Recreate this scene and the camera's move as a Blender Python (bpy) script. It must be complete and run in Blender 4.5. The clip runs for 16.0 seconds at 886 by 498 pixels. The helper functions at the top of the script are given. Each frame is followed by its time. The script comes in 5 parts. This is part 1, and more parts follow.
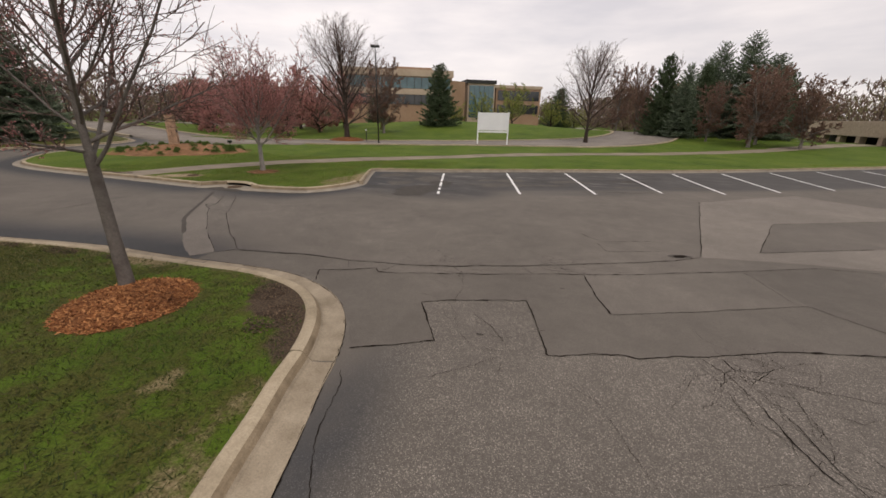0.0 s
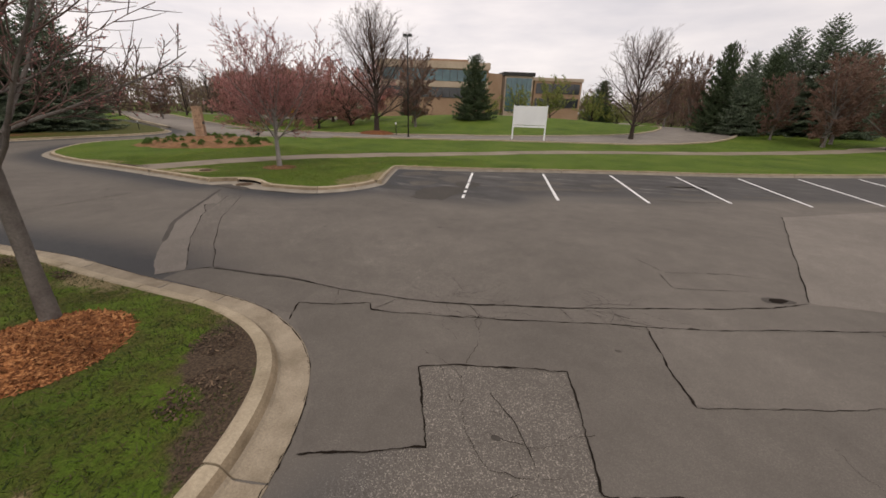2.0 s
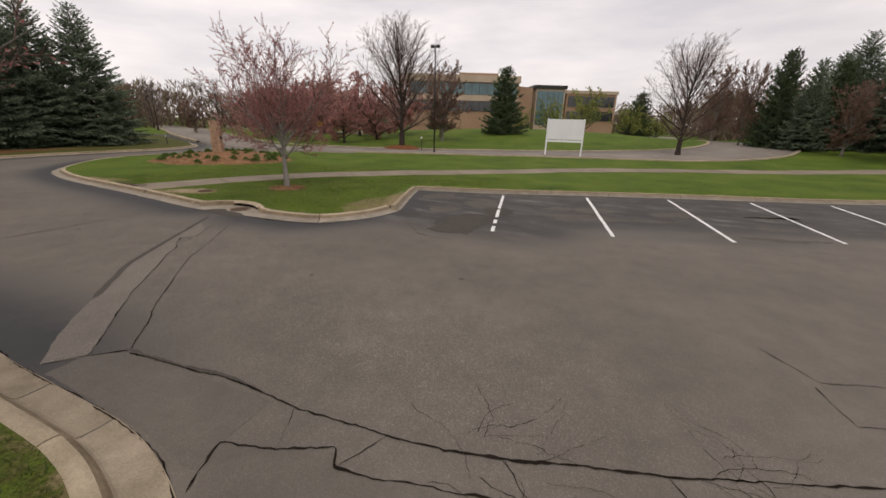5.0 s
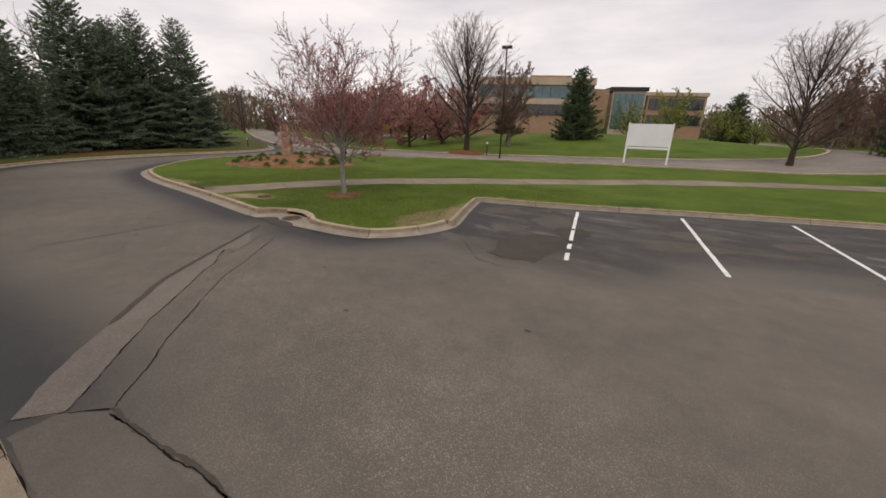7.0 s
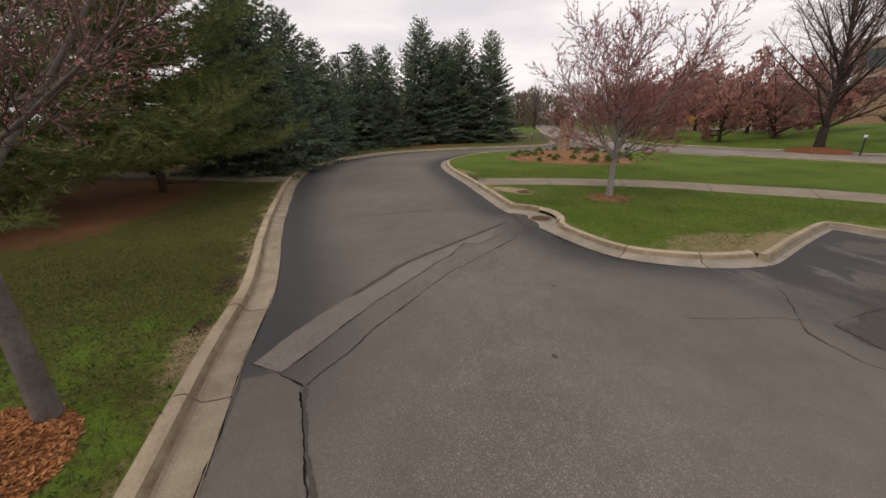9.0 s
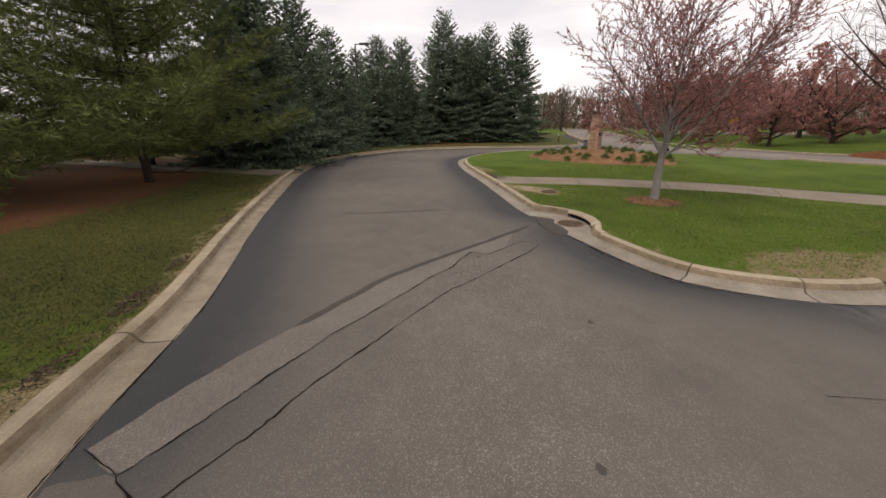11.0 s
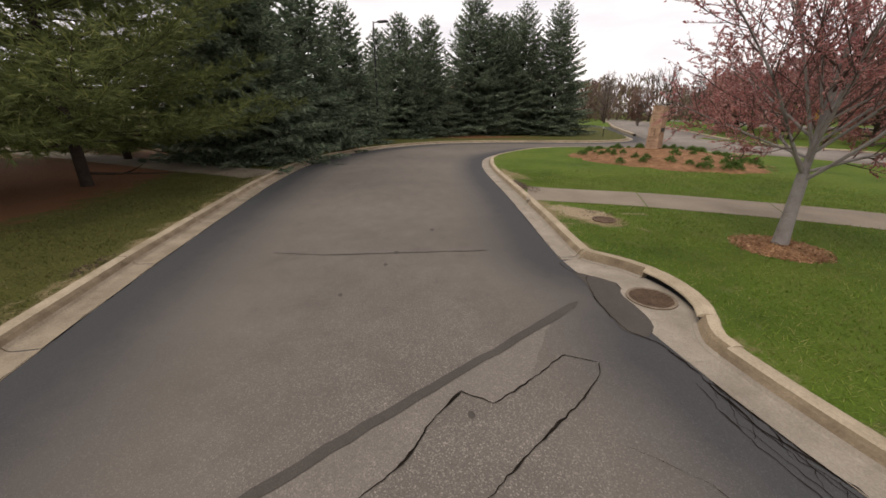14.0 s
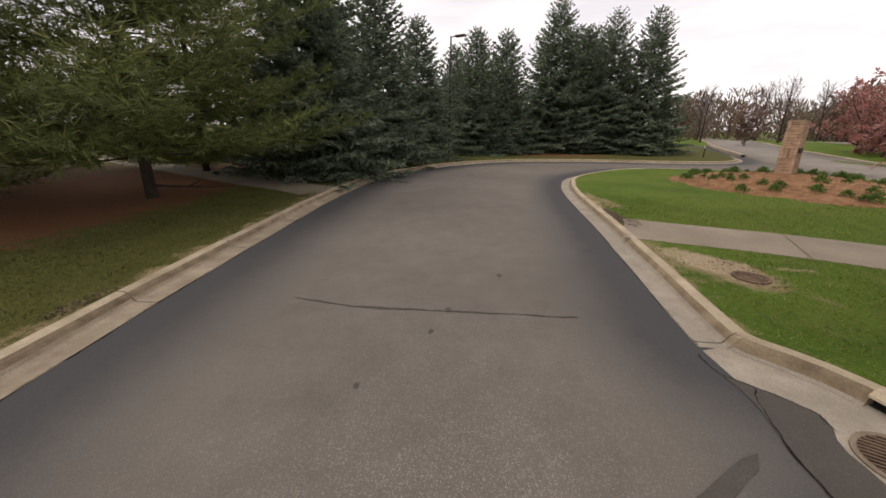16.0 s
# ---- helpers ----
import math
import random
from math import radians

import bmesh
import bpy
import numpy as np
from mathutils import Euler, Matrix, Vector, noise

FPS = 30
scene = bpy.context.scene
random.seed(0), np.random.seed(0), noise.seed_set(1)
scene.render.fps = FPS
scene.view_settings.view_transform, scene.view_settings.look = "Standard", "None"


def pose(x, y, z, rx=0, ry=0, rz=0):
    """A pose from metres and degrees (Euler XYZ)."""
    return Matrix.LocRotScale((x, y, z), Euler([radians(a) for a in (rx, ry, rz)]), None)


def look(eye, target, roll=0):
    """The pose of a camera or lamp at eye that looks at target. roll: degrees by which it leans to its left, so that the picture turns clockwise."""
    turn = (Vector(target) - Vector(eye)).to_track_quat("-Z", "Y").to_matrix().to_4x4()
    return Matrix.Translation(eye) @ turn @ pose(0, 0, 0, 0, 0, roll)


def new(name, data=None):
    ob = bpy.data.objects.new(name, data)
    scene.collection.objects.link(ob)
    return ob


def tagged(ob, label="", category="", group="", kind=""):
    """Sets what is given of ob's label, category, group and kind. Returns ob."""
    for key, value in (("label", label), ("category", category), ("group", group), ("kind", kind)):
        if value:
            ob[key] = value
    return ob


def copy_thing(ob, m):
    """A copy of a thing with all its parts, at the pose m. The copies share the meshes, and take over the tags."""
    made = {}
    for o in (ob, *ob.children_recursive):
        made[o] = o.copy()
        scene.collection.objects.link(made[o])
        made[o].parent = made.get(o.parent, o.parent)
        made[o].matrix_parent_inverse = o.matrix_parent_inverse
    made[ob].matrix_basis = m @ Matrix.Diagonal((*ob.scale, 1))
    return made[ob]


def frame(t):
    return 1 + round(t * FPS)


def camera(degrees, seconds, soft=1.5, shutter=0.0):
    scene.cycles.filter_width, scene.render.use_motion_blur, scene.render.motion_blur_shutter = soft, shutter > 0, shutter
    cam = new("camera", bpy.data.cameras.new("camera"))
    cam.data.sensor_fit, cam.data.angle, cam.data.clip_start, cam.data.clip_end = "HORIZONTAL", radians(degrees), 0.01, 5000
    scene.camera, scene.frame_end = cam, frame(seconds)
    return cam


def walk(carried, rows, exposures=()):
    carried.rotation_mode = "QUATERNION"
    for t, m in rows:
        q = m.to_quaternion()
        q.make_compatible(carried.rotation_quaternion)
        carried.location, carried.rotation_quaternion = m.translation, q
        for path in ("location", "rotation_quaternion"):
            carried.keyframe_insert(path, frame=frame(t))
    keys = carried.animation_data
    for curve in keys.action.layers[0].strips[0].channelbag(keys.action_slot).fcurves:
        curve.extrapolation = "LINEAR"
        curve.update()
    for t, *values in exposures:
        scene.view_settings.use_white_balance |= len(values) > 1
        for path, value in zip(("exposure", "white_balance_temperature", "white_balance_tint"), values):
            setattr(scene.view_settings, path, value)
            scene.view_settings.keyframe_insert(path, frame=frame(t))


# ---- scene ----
# camera: eye, heading (left of north), pitch, roll
cam = camera(100.0, 16.0, soft=1.6)
ROWS = [
    (0.0, 3.01, 3.61, 2.80, 16.0, -19.5, 1.1),
    (0.5, 2.97, 4.05, 2.80, 17.2, -19.7, 1.2),
    (1.0, 2.90, 4.51, 2.79, 18.3, -19.9, 1.3),
    (1.5, 2.82, 4.96, 2.79, 19.7, -20.3, 1.4),
    (2.0, 2.73, 5.41, 2.79, 21.0, -20.5, 1.5),
    (2.5, 2.64, 5.84, 2.78, 22.2, -20.4, 1.5),
    (3.0, 2.50, 6.26, 2.76, 23.3, -20.0, 1.5),
    (3.5, 2.37, 6.67, 2.76, 24.6, -19.6, 1.4),
    (6.0, 1.49, 8.42, 2.85, 26.1, -18.2, 1.1),
    (6.5, 1.32, 8.76, 2.86, 28.9, -18.2, 1.3),
    (7.0, 1.13, 9.10, 2.86, 35.0, -18.4, 1.4),
    (7.5, 0.90, 9.44, 2.83, 44.3, -18.7, 1.3),
    (8.0, 0.66, 9.81, 2.78, 54.9, -19.2, 0.5),
    (8.5, 0.41, 10.12, 2.76, 65.9, -19.4, -0.2),
    (9.0, 0.20, 10.40, 2.73, 76.3, -19.2, -0.9),
    (9.2, 0.05, 10.50, 2.70, 79.2, -19.1, -0.9),
    (11.5, -2.09, 11.42, 2.18, 79.6, -18.9, 0.2),
    (12.0, -2.72, 11.68, 2.19, 79.6, -19.3, 0.2),
    (12.5, -3.27, 11.93, 2.23, 79.6, -19.7, 0.1),
    (13.0, -3.89, 12.13, 2.25, 80.1, -20.2, 0.3),
    (13.5, -4.48, 12.29, 2.28, 81.7, -20.5, 0.5),
    (14.0, -5.08, 12.43, 2.31, 84.5, -20.4, 0.6),
    (14.5, -5.62, 12.55, 2.32, 88.6, -19.9, 0.7),
    (15.0, -6.15, 12.68, 2.35, 92.4, -19.5, 0.7),
    (15.5, -6.54, 12.62, 2.29, 94.4, -18.6, 0.8),
    (16.0, -6.90, 12.51, 2.21, 95.2, -18.1, 0.8),
]


def aim(x, y, z, yaw, pitch, roll):
    a, b = radians(yaw), radians(pitch)
    return look((x, y, z), (x - math.sin(a) * math.cos(b), y + math.cos(a) * math.cos(b), z + math.sin(b)), roll)


EXPOSURES = [(0.0, 0.02, 6900, 14), (7.0, -0.05, 6900, 14), (9.0, 0.0, 6900, 14), (12.0, 0.22, 6900, 14), (16.0, 0.27, 6900, 14)]
walk(cam, [(t, aim(*r)) for t, *r in ROWS], EXPOSURES)

# ---- light: an overcast spring sky ----
world = bpy.data.worlds.new("overcast_sky")
scene.world = world
world.use_nodes = True
wn, wl = world.node_tree.nodes, world.node_tree.links
wn.clear()
w_out = wn.new("ShaderNodeOutputWorld")
w_add = wn.new("ShaderNodeAddShader")
w_sky = wn.new("ShaderNodeTexSky")
w_sky.sky_type, w_sky.sun_disc = "NISHITA", False
w_sky.sun_elevation, w_sky.sun_rotation = radians(40), radians(150)
w_b1 = wn.new("ShaderNodeBackground")
w_b1.inputs["Strength"].default_value = 0.012
wl.new(w_sky.outputs["Color"], w_b1.inputs["Color"])
# the cloud sheet: soft grey bands over near-white
w_tc = wn.new("ShaderNodeTexCoord")
w_map = wn.new("ShaderNodeMapping")
w_map.inputs["Scale"].default_value = (1.6, 1.6, 7.0)
w_noise = wn.new("ShaderNodeTexNoise")
w_noise.inputs["Scale"].default_value = 1.7
w_noise.inputs["Detail"].default_value = 5.0
w_noise.inputs["Roughness"].default_value = 0.55
w_ramp = wn.new("ShaderNodeValToRGB")
w_ramp.color_ramp.elements[0].position, w_ramp.color_ramp.elements[1].position = 0.32, 0.66
w_ramp.color_ramp.elements[0].color = (0.70, 0.69, 0.73, 1)
w_ramp.color_ramp.elements[1].color = (0.96, 0.92, 0.92, 1)
w_b2 = wn.new("ShaderNodeBackground")
w_b2.inputs["Strength"].default_value = 0.92
wl.new(w_tc.outputs["Generated"], w_map.inputs["Vector"])
wl.new(w_map.outputs["Vector"], w_noise.inputs["Vector"])
wl.new(w_noise.outputs["Fac"], w_ramp.inputs["Fac"])
w_sep = wn.new("ShaderNodeSeparateXYZ")
w_rng = wn.new("ShaderNodeMapRange")
w_rng.inputs["From Min"].default_value, w_rng.inputs["From Max"].default_value = -1.0, 1.0
w_rng.inputs["To Min"].default_value, w_rng.inputs["To Max"].default_value = 1.1, 0.92
w_mul = wn.new("ShaderNodeVectorMath")
w_mul.operation = "SCALE"
wl.new(w_tc.outputs["Generated"], w_sep.inputs["Vector"])
wl.new(w_sep.outputs["X"], w_rng.inputs["Value"])
wl.new(w_ramp.outputs["Color"], w_mul.inputs[0])
wl.new(w_rng.outputs["Result"], w_mul.inputs["Scale"])
wl.new(w_mul.outputs["Vector"], w_b2.inputs["Color"])
wl.new(w_b1.outputs["Background"], w_add.inputs[0])
wl.new(w_b2.outputs["Background"], w_add.inputs[1])
wl.new(w_add.outputs["Shader"], w_out.inputs["Surface"])

sun = new("sun", bpy.data.lights.new("sun", "SUN"))
sun.data.energy, sun.data.angle, sun.data.color = 1.05, radians(25), (1.0, 0.96, 0.9)
sun.matrix_world = look((0, 0, 60), (-14, 30, 0))

# ---- materials ----
def shade(name, rough=0.85, spec=0.3, metal=0.0):
    m = bpy.data.materials.new(name)
    m.use_nodes = True
    b = m.node_tree.nodes["Principled BSDF"]
    b.inputs["Roughness"].default_value = rough
    b.inputs["Specular IOR Level"].default_value = spec
    b.inputs["Metallic"].default_value = metal
    return m, m.node_tree.nodes, m.node_tree.links, b


def coords(n, l, kind="Object", scale=(1, 1, 1)):
    tc, mp = n.new("ShaderNodeTexCoord"), n.new("ShaderNodeMapping")
    mp.inputs["Scale"].default_value = scale
    l.new(tc.outputs[kind], mp.inputs["Vector"])
    return mp.outputs["Vector"]


def noise_tex(n, l, vec, scale, detail=4.0, rough=0.6):
    t = n.new("ShaderNodeTexNoise")
    t.inputs["Scale"].default_value, t.inputs["Detail"].default_value, t.inputs["Roughness"].default_value = scale, detail, rough
    l.new(vec, t.inputs["Vector"])
    return t.outputs["Fac"]


def ramp(n, l, fac, stops):
    r = n.new("ShaderNodeValToRGB")
    e = r.color_ramp.elements
    while len(e) < len(stops):
        e.new(0.5)
    for k, (pos, col) in zip(e, stops):
        k.position, k.color = pos, (*col, 1)
    l.new(fac, r.inputs["Fac"])
    return r.outputs["Color"]


def blend(n, l, fac, a, b, mode="MIX"):
    x = n.new("ShaderNodeMix")
    x.data_type, x.blend_type = "RGBA", mode
    for sock, val in ((x.inputs["Factor"], fac), (x.inputs["A"], a), (x.inputs["B"], b)):
        if isinstance(val, (int, float)):
            sock.default_value = val
        elif isinstance(val, tuple):
            sock.default_value = (*val, 1)
        else:
            l.new(val, sock)
    return x.outputs["Result"]


def relief(n, l, b, height, strength, dist=0.01):
    u = n.new("ShaderNodeBump")
    u.inputs["Strength"].default_value, u.inputs["Distance"].default_value = strength, dist
    l.new(height, u.inputs["Height"])
    l.new(u.outputs["Normal"], b.inputs["Normal"])


def gray(v):
    return (v, v, v)


def mottled(name, c1, c2, big=0.6, fine=25.0, rough=0.85, bump=0.3, spec=0.3, dist=0.01, vary=0.0, metal=0.0, grit=0.55):
    """Two tones mixed at two scales, with a fine relief; vary: a change of tone from piece to piece."""
    m, n, l, b = shade(name, rough, spec, metal)
    v = coords(n, l)
    f1 = noise_tex(n, l, v, big, 5)
    f2 = noise_tex(n, l, v, fine, 3, 0.7)
    base = ramp(n, l, f1, [(0.3, c1), (0.7, c2)])
    grain = ramp(n, l, f2, [(0.25, gray(0.6)), (0.75, gray(1.35))])
    col = blend(n, l, grit, base, blend(n, l, 1.0, base, grain, "MULTIPLY"))
    if vary:
        oi = n.new("ShaderNodeObjectInfo")
        tone = ramp(n, l, oi.outputs["Random"], [(0.0, gray(1 - vary)), (1.0, gray(1 + vary))])
        col = blend(n, l, 1.0, col, tone, "MULTIPLY")
    l.new(col, b.inputs["Base Color"])
    relief(n, l, b, f2, bump, dist)
    return m


def asphalt(name, tone, stone=0.5, worn=0.5, zones=False, size=105.0):
    """Bitumen with pale aggregate; zones: the seal and coarse attributes darken it and bare its stones."""
    m, n, l, b = shade(name, 0.9, 0.22)
    v = coords(n, l)
    vo = n.new("ShaderNodeTexVoronoi")
    vo.inputs["Scale"].default_value = size
    l.new(v, vo.inputs["Vector"])
    speck = n.new("ShaderNodeSeparateColor")
    l.new(vo.outputs["Color"], speck.inputs["Color"])
    f1, f2, f3 = noise_tex(n, l, v, 0.3, 6, 0.62), noise_tex(n, l, v, 2.2, 5, 0.7), noise_tex(n, l, v, 210.0, 2, 0.6)
    tint = (1.125, 1.0, 0.86)
    base = ramp(n, l, f1, [(0.3, tuple(tone * 0.84 * c for c in tint)), (0.7, tuple(tone * 1.16 * c for c in tint))])
    base = blend(n, l, 0.5, base, blend(n, l, 1.0, base, ramp(n, l, f2, [(0.3, gray(0.8)), (0.7, gray(1.2))]), "MULTIPLY"))
    if zones:
        a = n.new("ShaderNodeAttribute")
        a.attribute_name = "seal"
        mod = n.new("ShaderNodeMath")
        mod.operation = "MULTIPLY_ADD"
        l.new(f2, mod.inputs[0])
        mod.inputs[1].default_value = 0.5
        off = n.new("ShaderNodeMath")
        off.operation = "SUBTRACT"
        l.new(a.outputs["Fac"], off.inputs[0])
        off.inputs[1].default_value = 0.25
        l.new(off.outputs[0], mod.inputs[2])
        base = blend(n, l, ramp(n, l, mod.outputs[0], [(0.12, gray(0)), (0.8, gray(1))]), base, tuple(tone * 0.46 * c for c in (1.0, 1.0, 1.02)))
        spot = n.new("ShaderNodeAttribute")
        spot.attribute_name = "spotted"
        f4 = noise_tex(n, l, coords(n, l, "Object", (0.55, 1.5, 1.0)), 0.95, 6, 0.68)
        for stops, shade_of in (([(0.44, gray(1)), (0.52, gray(0))], 0.4), ([(0.57, gray(0)), (0.66, gray(1))], 1.25)):
            amount = blend(n, l, 1.0, ramp(n, l, f4, stops), spot.outputs["Fac"], "MULTIPLY")
            base = blend(n, l, amount, base, tuple(tone * shade_of * c for c in (1.08, 1.0, 0.93)))
    stones = ramp(n, l, speck.outputs["Red"], [(0.0, gray(0.66)), (0.5, gray(0.92)), (0.8, gray(1.15)), (0.94, gray(1.2 + stone)), (1.0, gray(1.3 + 1.7 * stone))])
    where = ramp(n, l, f2, [(0.35, gray(worn * 0.7)), (0.65, gray(min(1.0, worn * 1.3)))])
    if zones:
        c = n.new("ShaderNodeAttribute")
        c.attribute_name = "coarse"
        cz = ramp(n, l, c.outputs["Fac"], [(0.0, gray(0.16)), (1.0, gray(1.0))])
        where = blend(n, l, 1.0, where, cz, "MULTIPLY")
    col = blend(n, l, where, base, blend(n, l, 1.0, base, stones, "MULTIPLY"))
    col = blend(n, l, 0.35, col, blend(n, l, 1.0, col, ramp(n, l, f3, [(0.3, gray(0.7)), (0.7, gray(1.3))]), "MULTIPLY"))
    l.new(col, b.inputs["Base Color"])
    relief(n, l, b, vo.outputs["Distance"], 0.3, 0.006)
    return m


M_ROAD = asphalt("worn_asphalt", 0.124, 0.75, 1.0, True, 112.0)
M_SMOOTH = asphalt("smooth_asphalt_patch", 0.115, 0.15, 0.3)
M_SMOOTH2 = asphalt("paler_asphalt_patch", 0.127, 0.15, 0.3)
M_PALE = asphalt("pale_worn_asphalt", 0.165, 0.35, 0.5)
M_DARK = asphalt("dark_sealed_asphalt", 0.066, 0.1, 0.3)
M_BLOT2 = asphalt("black_tar_stain", 0.056, 0.5, 0.8)
M_STAINED = asphalt("oil_stained_asphalt", 0.084, 0.4, 0.7)
M_STRIP = asphalt("slightly_paler_asphalt", 0.152, 0.3, 0.5)
M_FARROAD = asphalt("pale_grey_drive", 0.2, 0.1, 0.3, size=40.0)
M_TAR = mottled("tar_crack", (0.010, 0.0078, 0.0062), (0.024, 0.0185, 0.0145), 3, 60, 0.95, spec=0.05)
M_CONCRETE = mottled("weathered_kerb_concrete", (0.27, 0.22, 0.148), (0.46, 0.385, 0.275), 1.9, 45, 0.9, 0.45, vary=0.1)
M_GUTTER = mottled("grey_gutter_concrete", (0.225, 0.195, 0.152), (0.335, 0.295, 0.238), 2.6, 50, 0.9, 0.4, vary=0.08)
M_STAIN = mottled("dirt_stained_concrete", (0.15, 0.112, 0.07), (0.30, 0.235, 0.155), 3.5, 45, 0.92, 0.45, vary=0.12)
M_GUTTER_OLD = mottled("stained_gutter_concrete", (0.21, 0.17, 0.118), (0.37, 0.31, 0.228), 2.2, 50, 0.9, 0.4, vary=0.1)
M_PATH = mottled("tan_path_concrete", (0.18, 0.148, 0.11), (0.265, 0.223, 0.168), 0.8, 60, 0.9, 0.3, vary=0.08)
M_PAINT = mottled("worn_white_line_paint", (0.6, 0.6, 0.58), (0.85, 0.85, 0.83), 4, 70, 0.7, 0.3)
M_BARK = mottled("grey_bark", (0.10, 0.085, 0.075), (0.20, 0.18, 0.16), 4, 40, 0.95, 0.8, 0.2, 0.02)
M_BARK_DARK = mottled("dark_bark", (0.035, 0.026, 0.021), (0.075, 0.058, 0.048), 4, 40, 0.95, 0.8, 0.2, 0.02)
M_BARK_PALE = mottled("pale_smooth_bark", (0.22, 0.20, 0.185), (0.33, 0.31, 0.29), 5, 50, 0.9, 0.5, 0.2, 0.01)
M_BARK_MID = mottled("grey_brown_bark", (0.15, 0.13, 0.115), (0.26, 0.235, 0.21), 5, 50, 0.92, 0.6, 0.2, 0.012)
M_MULCH = mottled("orange_bark_mulch", (0.11, 0.042, 0.017), (0.28, 0.115, 0.045), 6, 45, 0.95, 0.9, 0.2, 0.03)
M_MULCH_OLD = mottled("faded_bark_mulch", (0.15, 0.075, 0.037), (0.33, 0.18, 0.092), 3, 30, 0.95, 0.9, 0.2, 0.03)
M_WHITE = mottled("white_painted_board", (0.72, 0.735, 0.75), (0.8, 0.81, 0.82), 0.8, 30, 0.5, 0.02, grit=0.04)
M_BLACK = mottled("dark_bronze_metal", (0.016, 0.015, 0.014), (0.03, 0.028, 0.027), 3, 50, 0.5, 0.1, 0.4)
M_RUST = mottled("rusty_cast_iron", (0.15, 0.115, 0.08), (0.27, 0.215, 0.155), 6, 60, 0.8, 0.5, 0.4, 0.006, metal=0.2)
M_RUST_DARK = mottled("dark_rusty_iron", (0.085, 0.055, 0.034), (0.19, 0.125, 0.08), 6, 60, 0.8, 0.5, 0.4, 0.006, metal=0.2)
M_STONE = mottled("buff_stacked_stone", (0.30, 0.18, 0.11), (0.52, 0.36, 0.25), 2.5, 35, 0.9, 0.6, vary=0.22)
M_BUILD = mottled("tan_precast_facade", (0.30, 0.19, 0.12), (0.36, 0.24, 0.16), 0.2, 4, 0.9, 0.1)
M_BUILD2 = mottled("pale_precast_band", (0.42, 0.33, 0.25), (0.5, 0.4, 0.31), 0.2, 4, 0.9, 0.1)
# near-black that paints the shade inside openings; also the monument's mortar core
M_DARKIN = mottled("shade_and_mortar_black", (0.012, 0.011, 0.01), (0.03, 0.027, 0.024), 2, 20, 0.9, 0.2)


def window_glass(name, tint):
    m, n, l, b = shade(name, 0.06, 0.7)
    v = coords(n, l)
    f = noise_tex(n, l, v, 0.35, 2)
    l.new(ramp(n, l, f, [(0.35, tuple(c * 0.6 for c in tint)), (0.7, tint)]), b.inputs["Base Color"])
    return m


M_GLASS = window_glass("blue_green_window_glass", (0.10, 0.19, 0.22))
M_GLASS_DARK = window_glass("dark_window_glass", (0.03, 0.035, 0.04))


def leafy(name, c1, c2, c3=None, rough=0.7, trans=0.15, faded=None):
    """Leaves, needles or blades; each island takes its own tone."""
    m, n, l, b = shade(name, rough, 0.25)
    g = n.new("ShaderNodeNewGeometry")
    v = coords(n, l)
    f = noise_tex(n, l, v, 0.9, 3)
    stops = [(0.0, c1), (0.6, c2)] + ([(1.0, c3)] if c3 else [])
    a = ramp(n, l, g.outputs["Random Per Island"], stops)
    tone = ramp(n, l, f, [(0.3, gray(0.66)), (0.7, gray(1.34))])
    col = blend(n, l, 1.0, a, tone, "MULTIPLY")
    if faded:
        col = blend(n, l, ramp(n, l, noise_tex(n, l, v, 0.55, 5, 0.65), [(0.5, gray(0)), (0.68, gray(0.75))]), col, faded)
    l.new(col, b.inputs["Base Color"])
    out = n["Material Output"]
    tr, mx = n.new("ShaderNodeBsdfTranslucent"), n.new("ShaderNodeMixShader")
    l.new(col, tr.inputs["Color"])
    mx.inputs[0].default_value = trans
    l.new(b.outputs["BSDF"], mx.inputs[1])
    l.new(tr.outputs["BSDF"], mx.inputs[2])
    l.new(mx.outputs["Shader"], out.inputs["Surface"])
    return m


M_SPRUCE = leafy("blue_spruce_needles", (0.09, 0.126, 0.083), (0.185, 0.235, 0.157), (0.32, 0.38, 0.27), 0.7, 0.38)
M_PINE = leafy("pine_needles", (0.08, 0.10, 0.034), (0.145, 0.175, 0.056), (0.24, 0.26, 0.09), 0.7, 0.4)
M_FARPINE = leafy("dark_green_needles", (0.055, 0.085, 0.045), (0.105, 0.145, 0.075), (0.145, 0.18, 0.10), 0.7, 0.4)
M_BUD = leafy("pink_red_buds", (0.33, 0.12, 0.12), (0.48, 0.22, 0.205), (0.58, 0.38, 0.34), 0.7, 0.45)
M_RED = leafy("dull_red_leaves", (0.38, 0.17, 0.155), (0.53, 0.27, 0.24), (0.58, 0.40, 0.33), 0.7, 0.6)
M_RUSSET = leafy("russet_twigs", (0.17, 0.10, 0.078), (0.26, 0.165, 0.125), (0.33, 0.235, 0.185), 0.8, 0.45)
M_LIME = leafy("fresh_yellow_green_leaves", (0.14, 0.18, 0.04), (0.25, 0.28, 0.07), (0.33, 0.32, 0.11))
M_WOODS = leafy("brown_spring_woods", (0.14, 0.095, 0.075), (0.21, 0.15, 0.12), (0.21, 0.2, 0.095), 0.9, 0.3)
M_TWIG = leafy("grey_brown_twigs", (0.11, 0.088, 0.078), (0.18, 0.15, 0.132), (0.25, 0.215, 0.195), 0.9, 0.0)
M_TWIG_RED = leafy("reddish_twigs", (0.085, 0.055, 0.048), (0.14, 0.095, 0.082), (0.19, 0.14, 0.12), 0.9, 0.0)
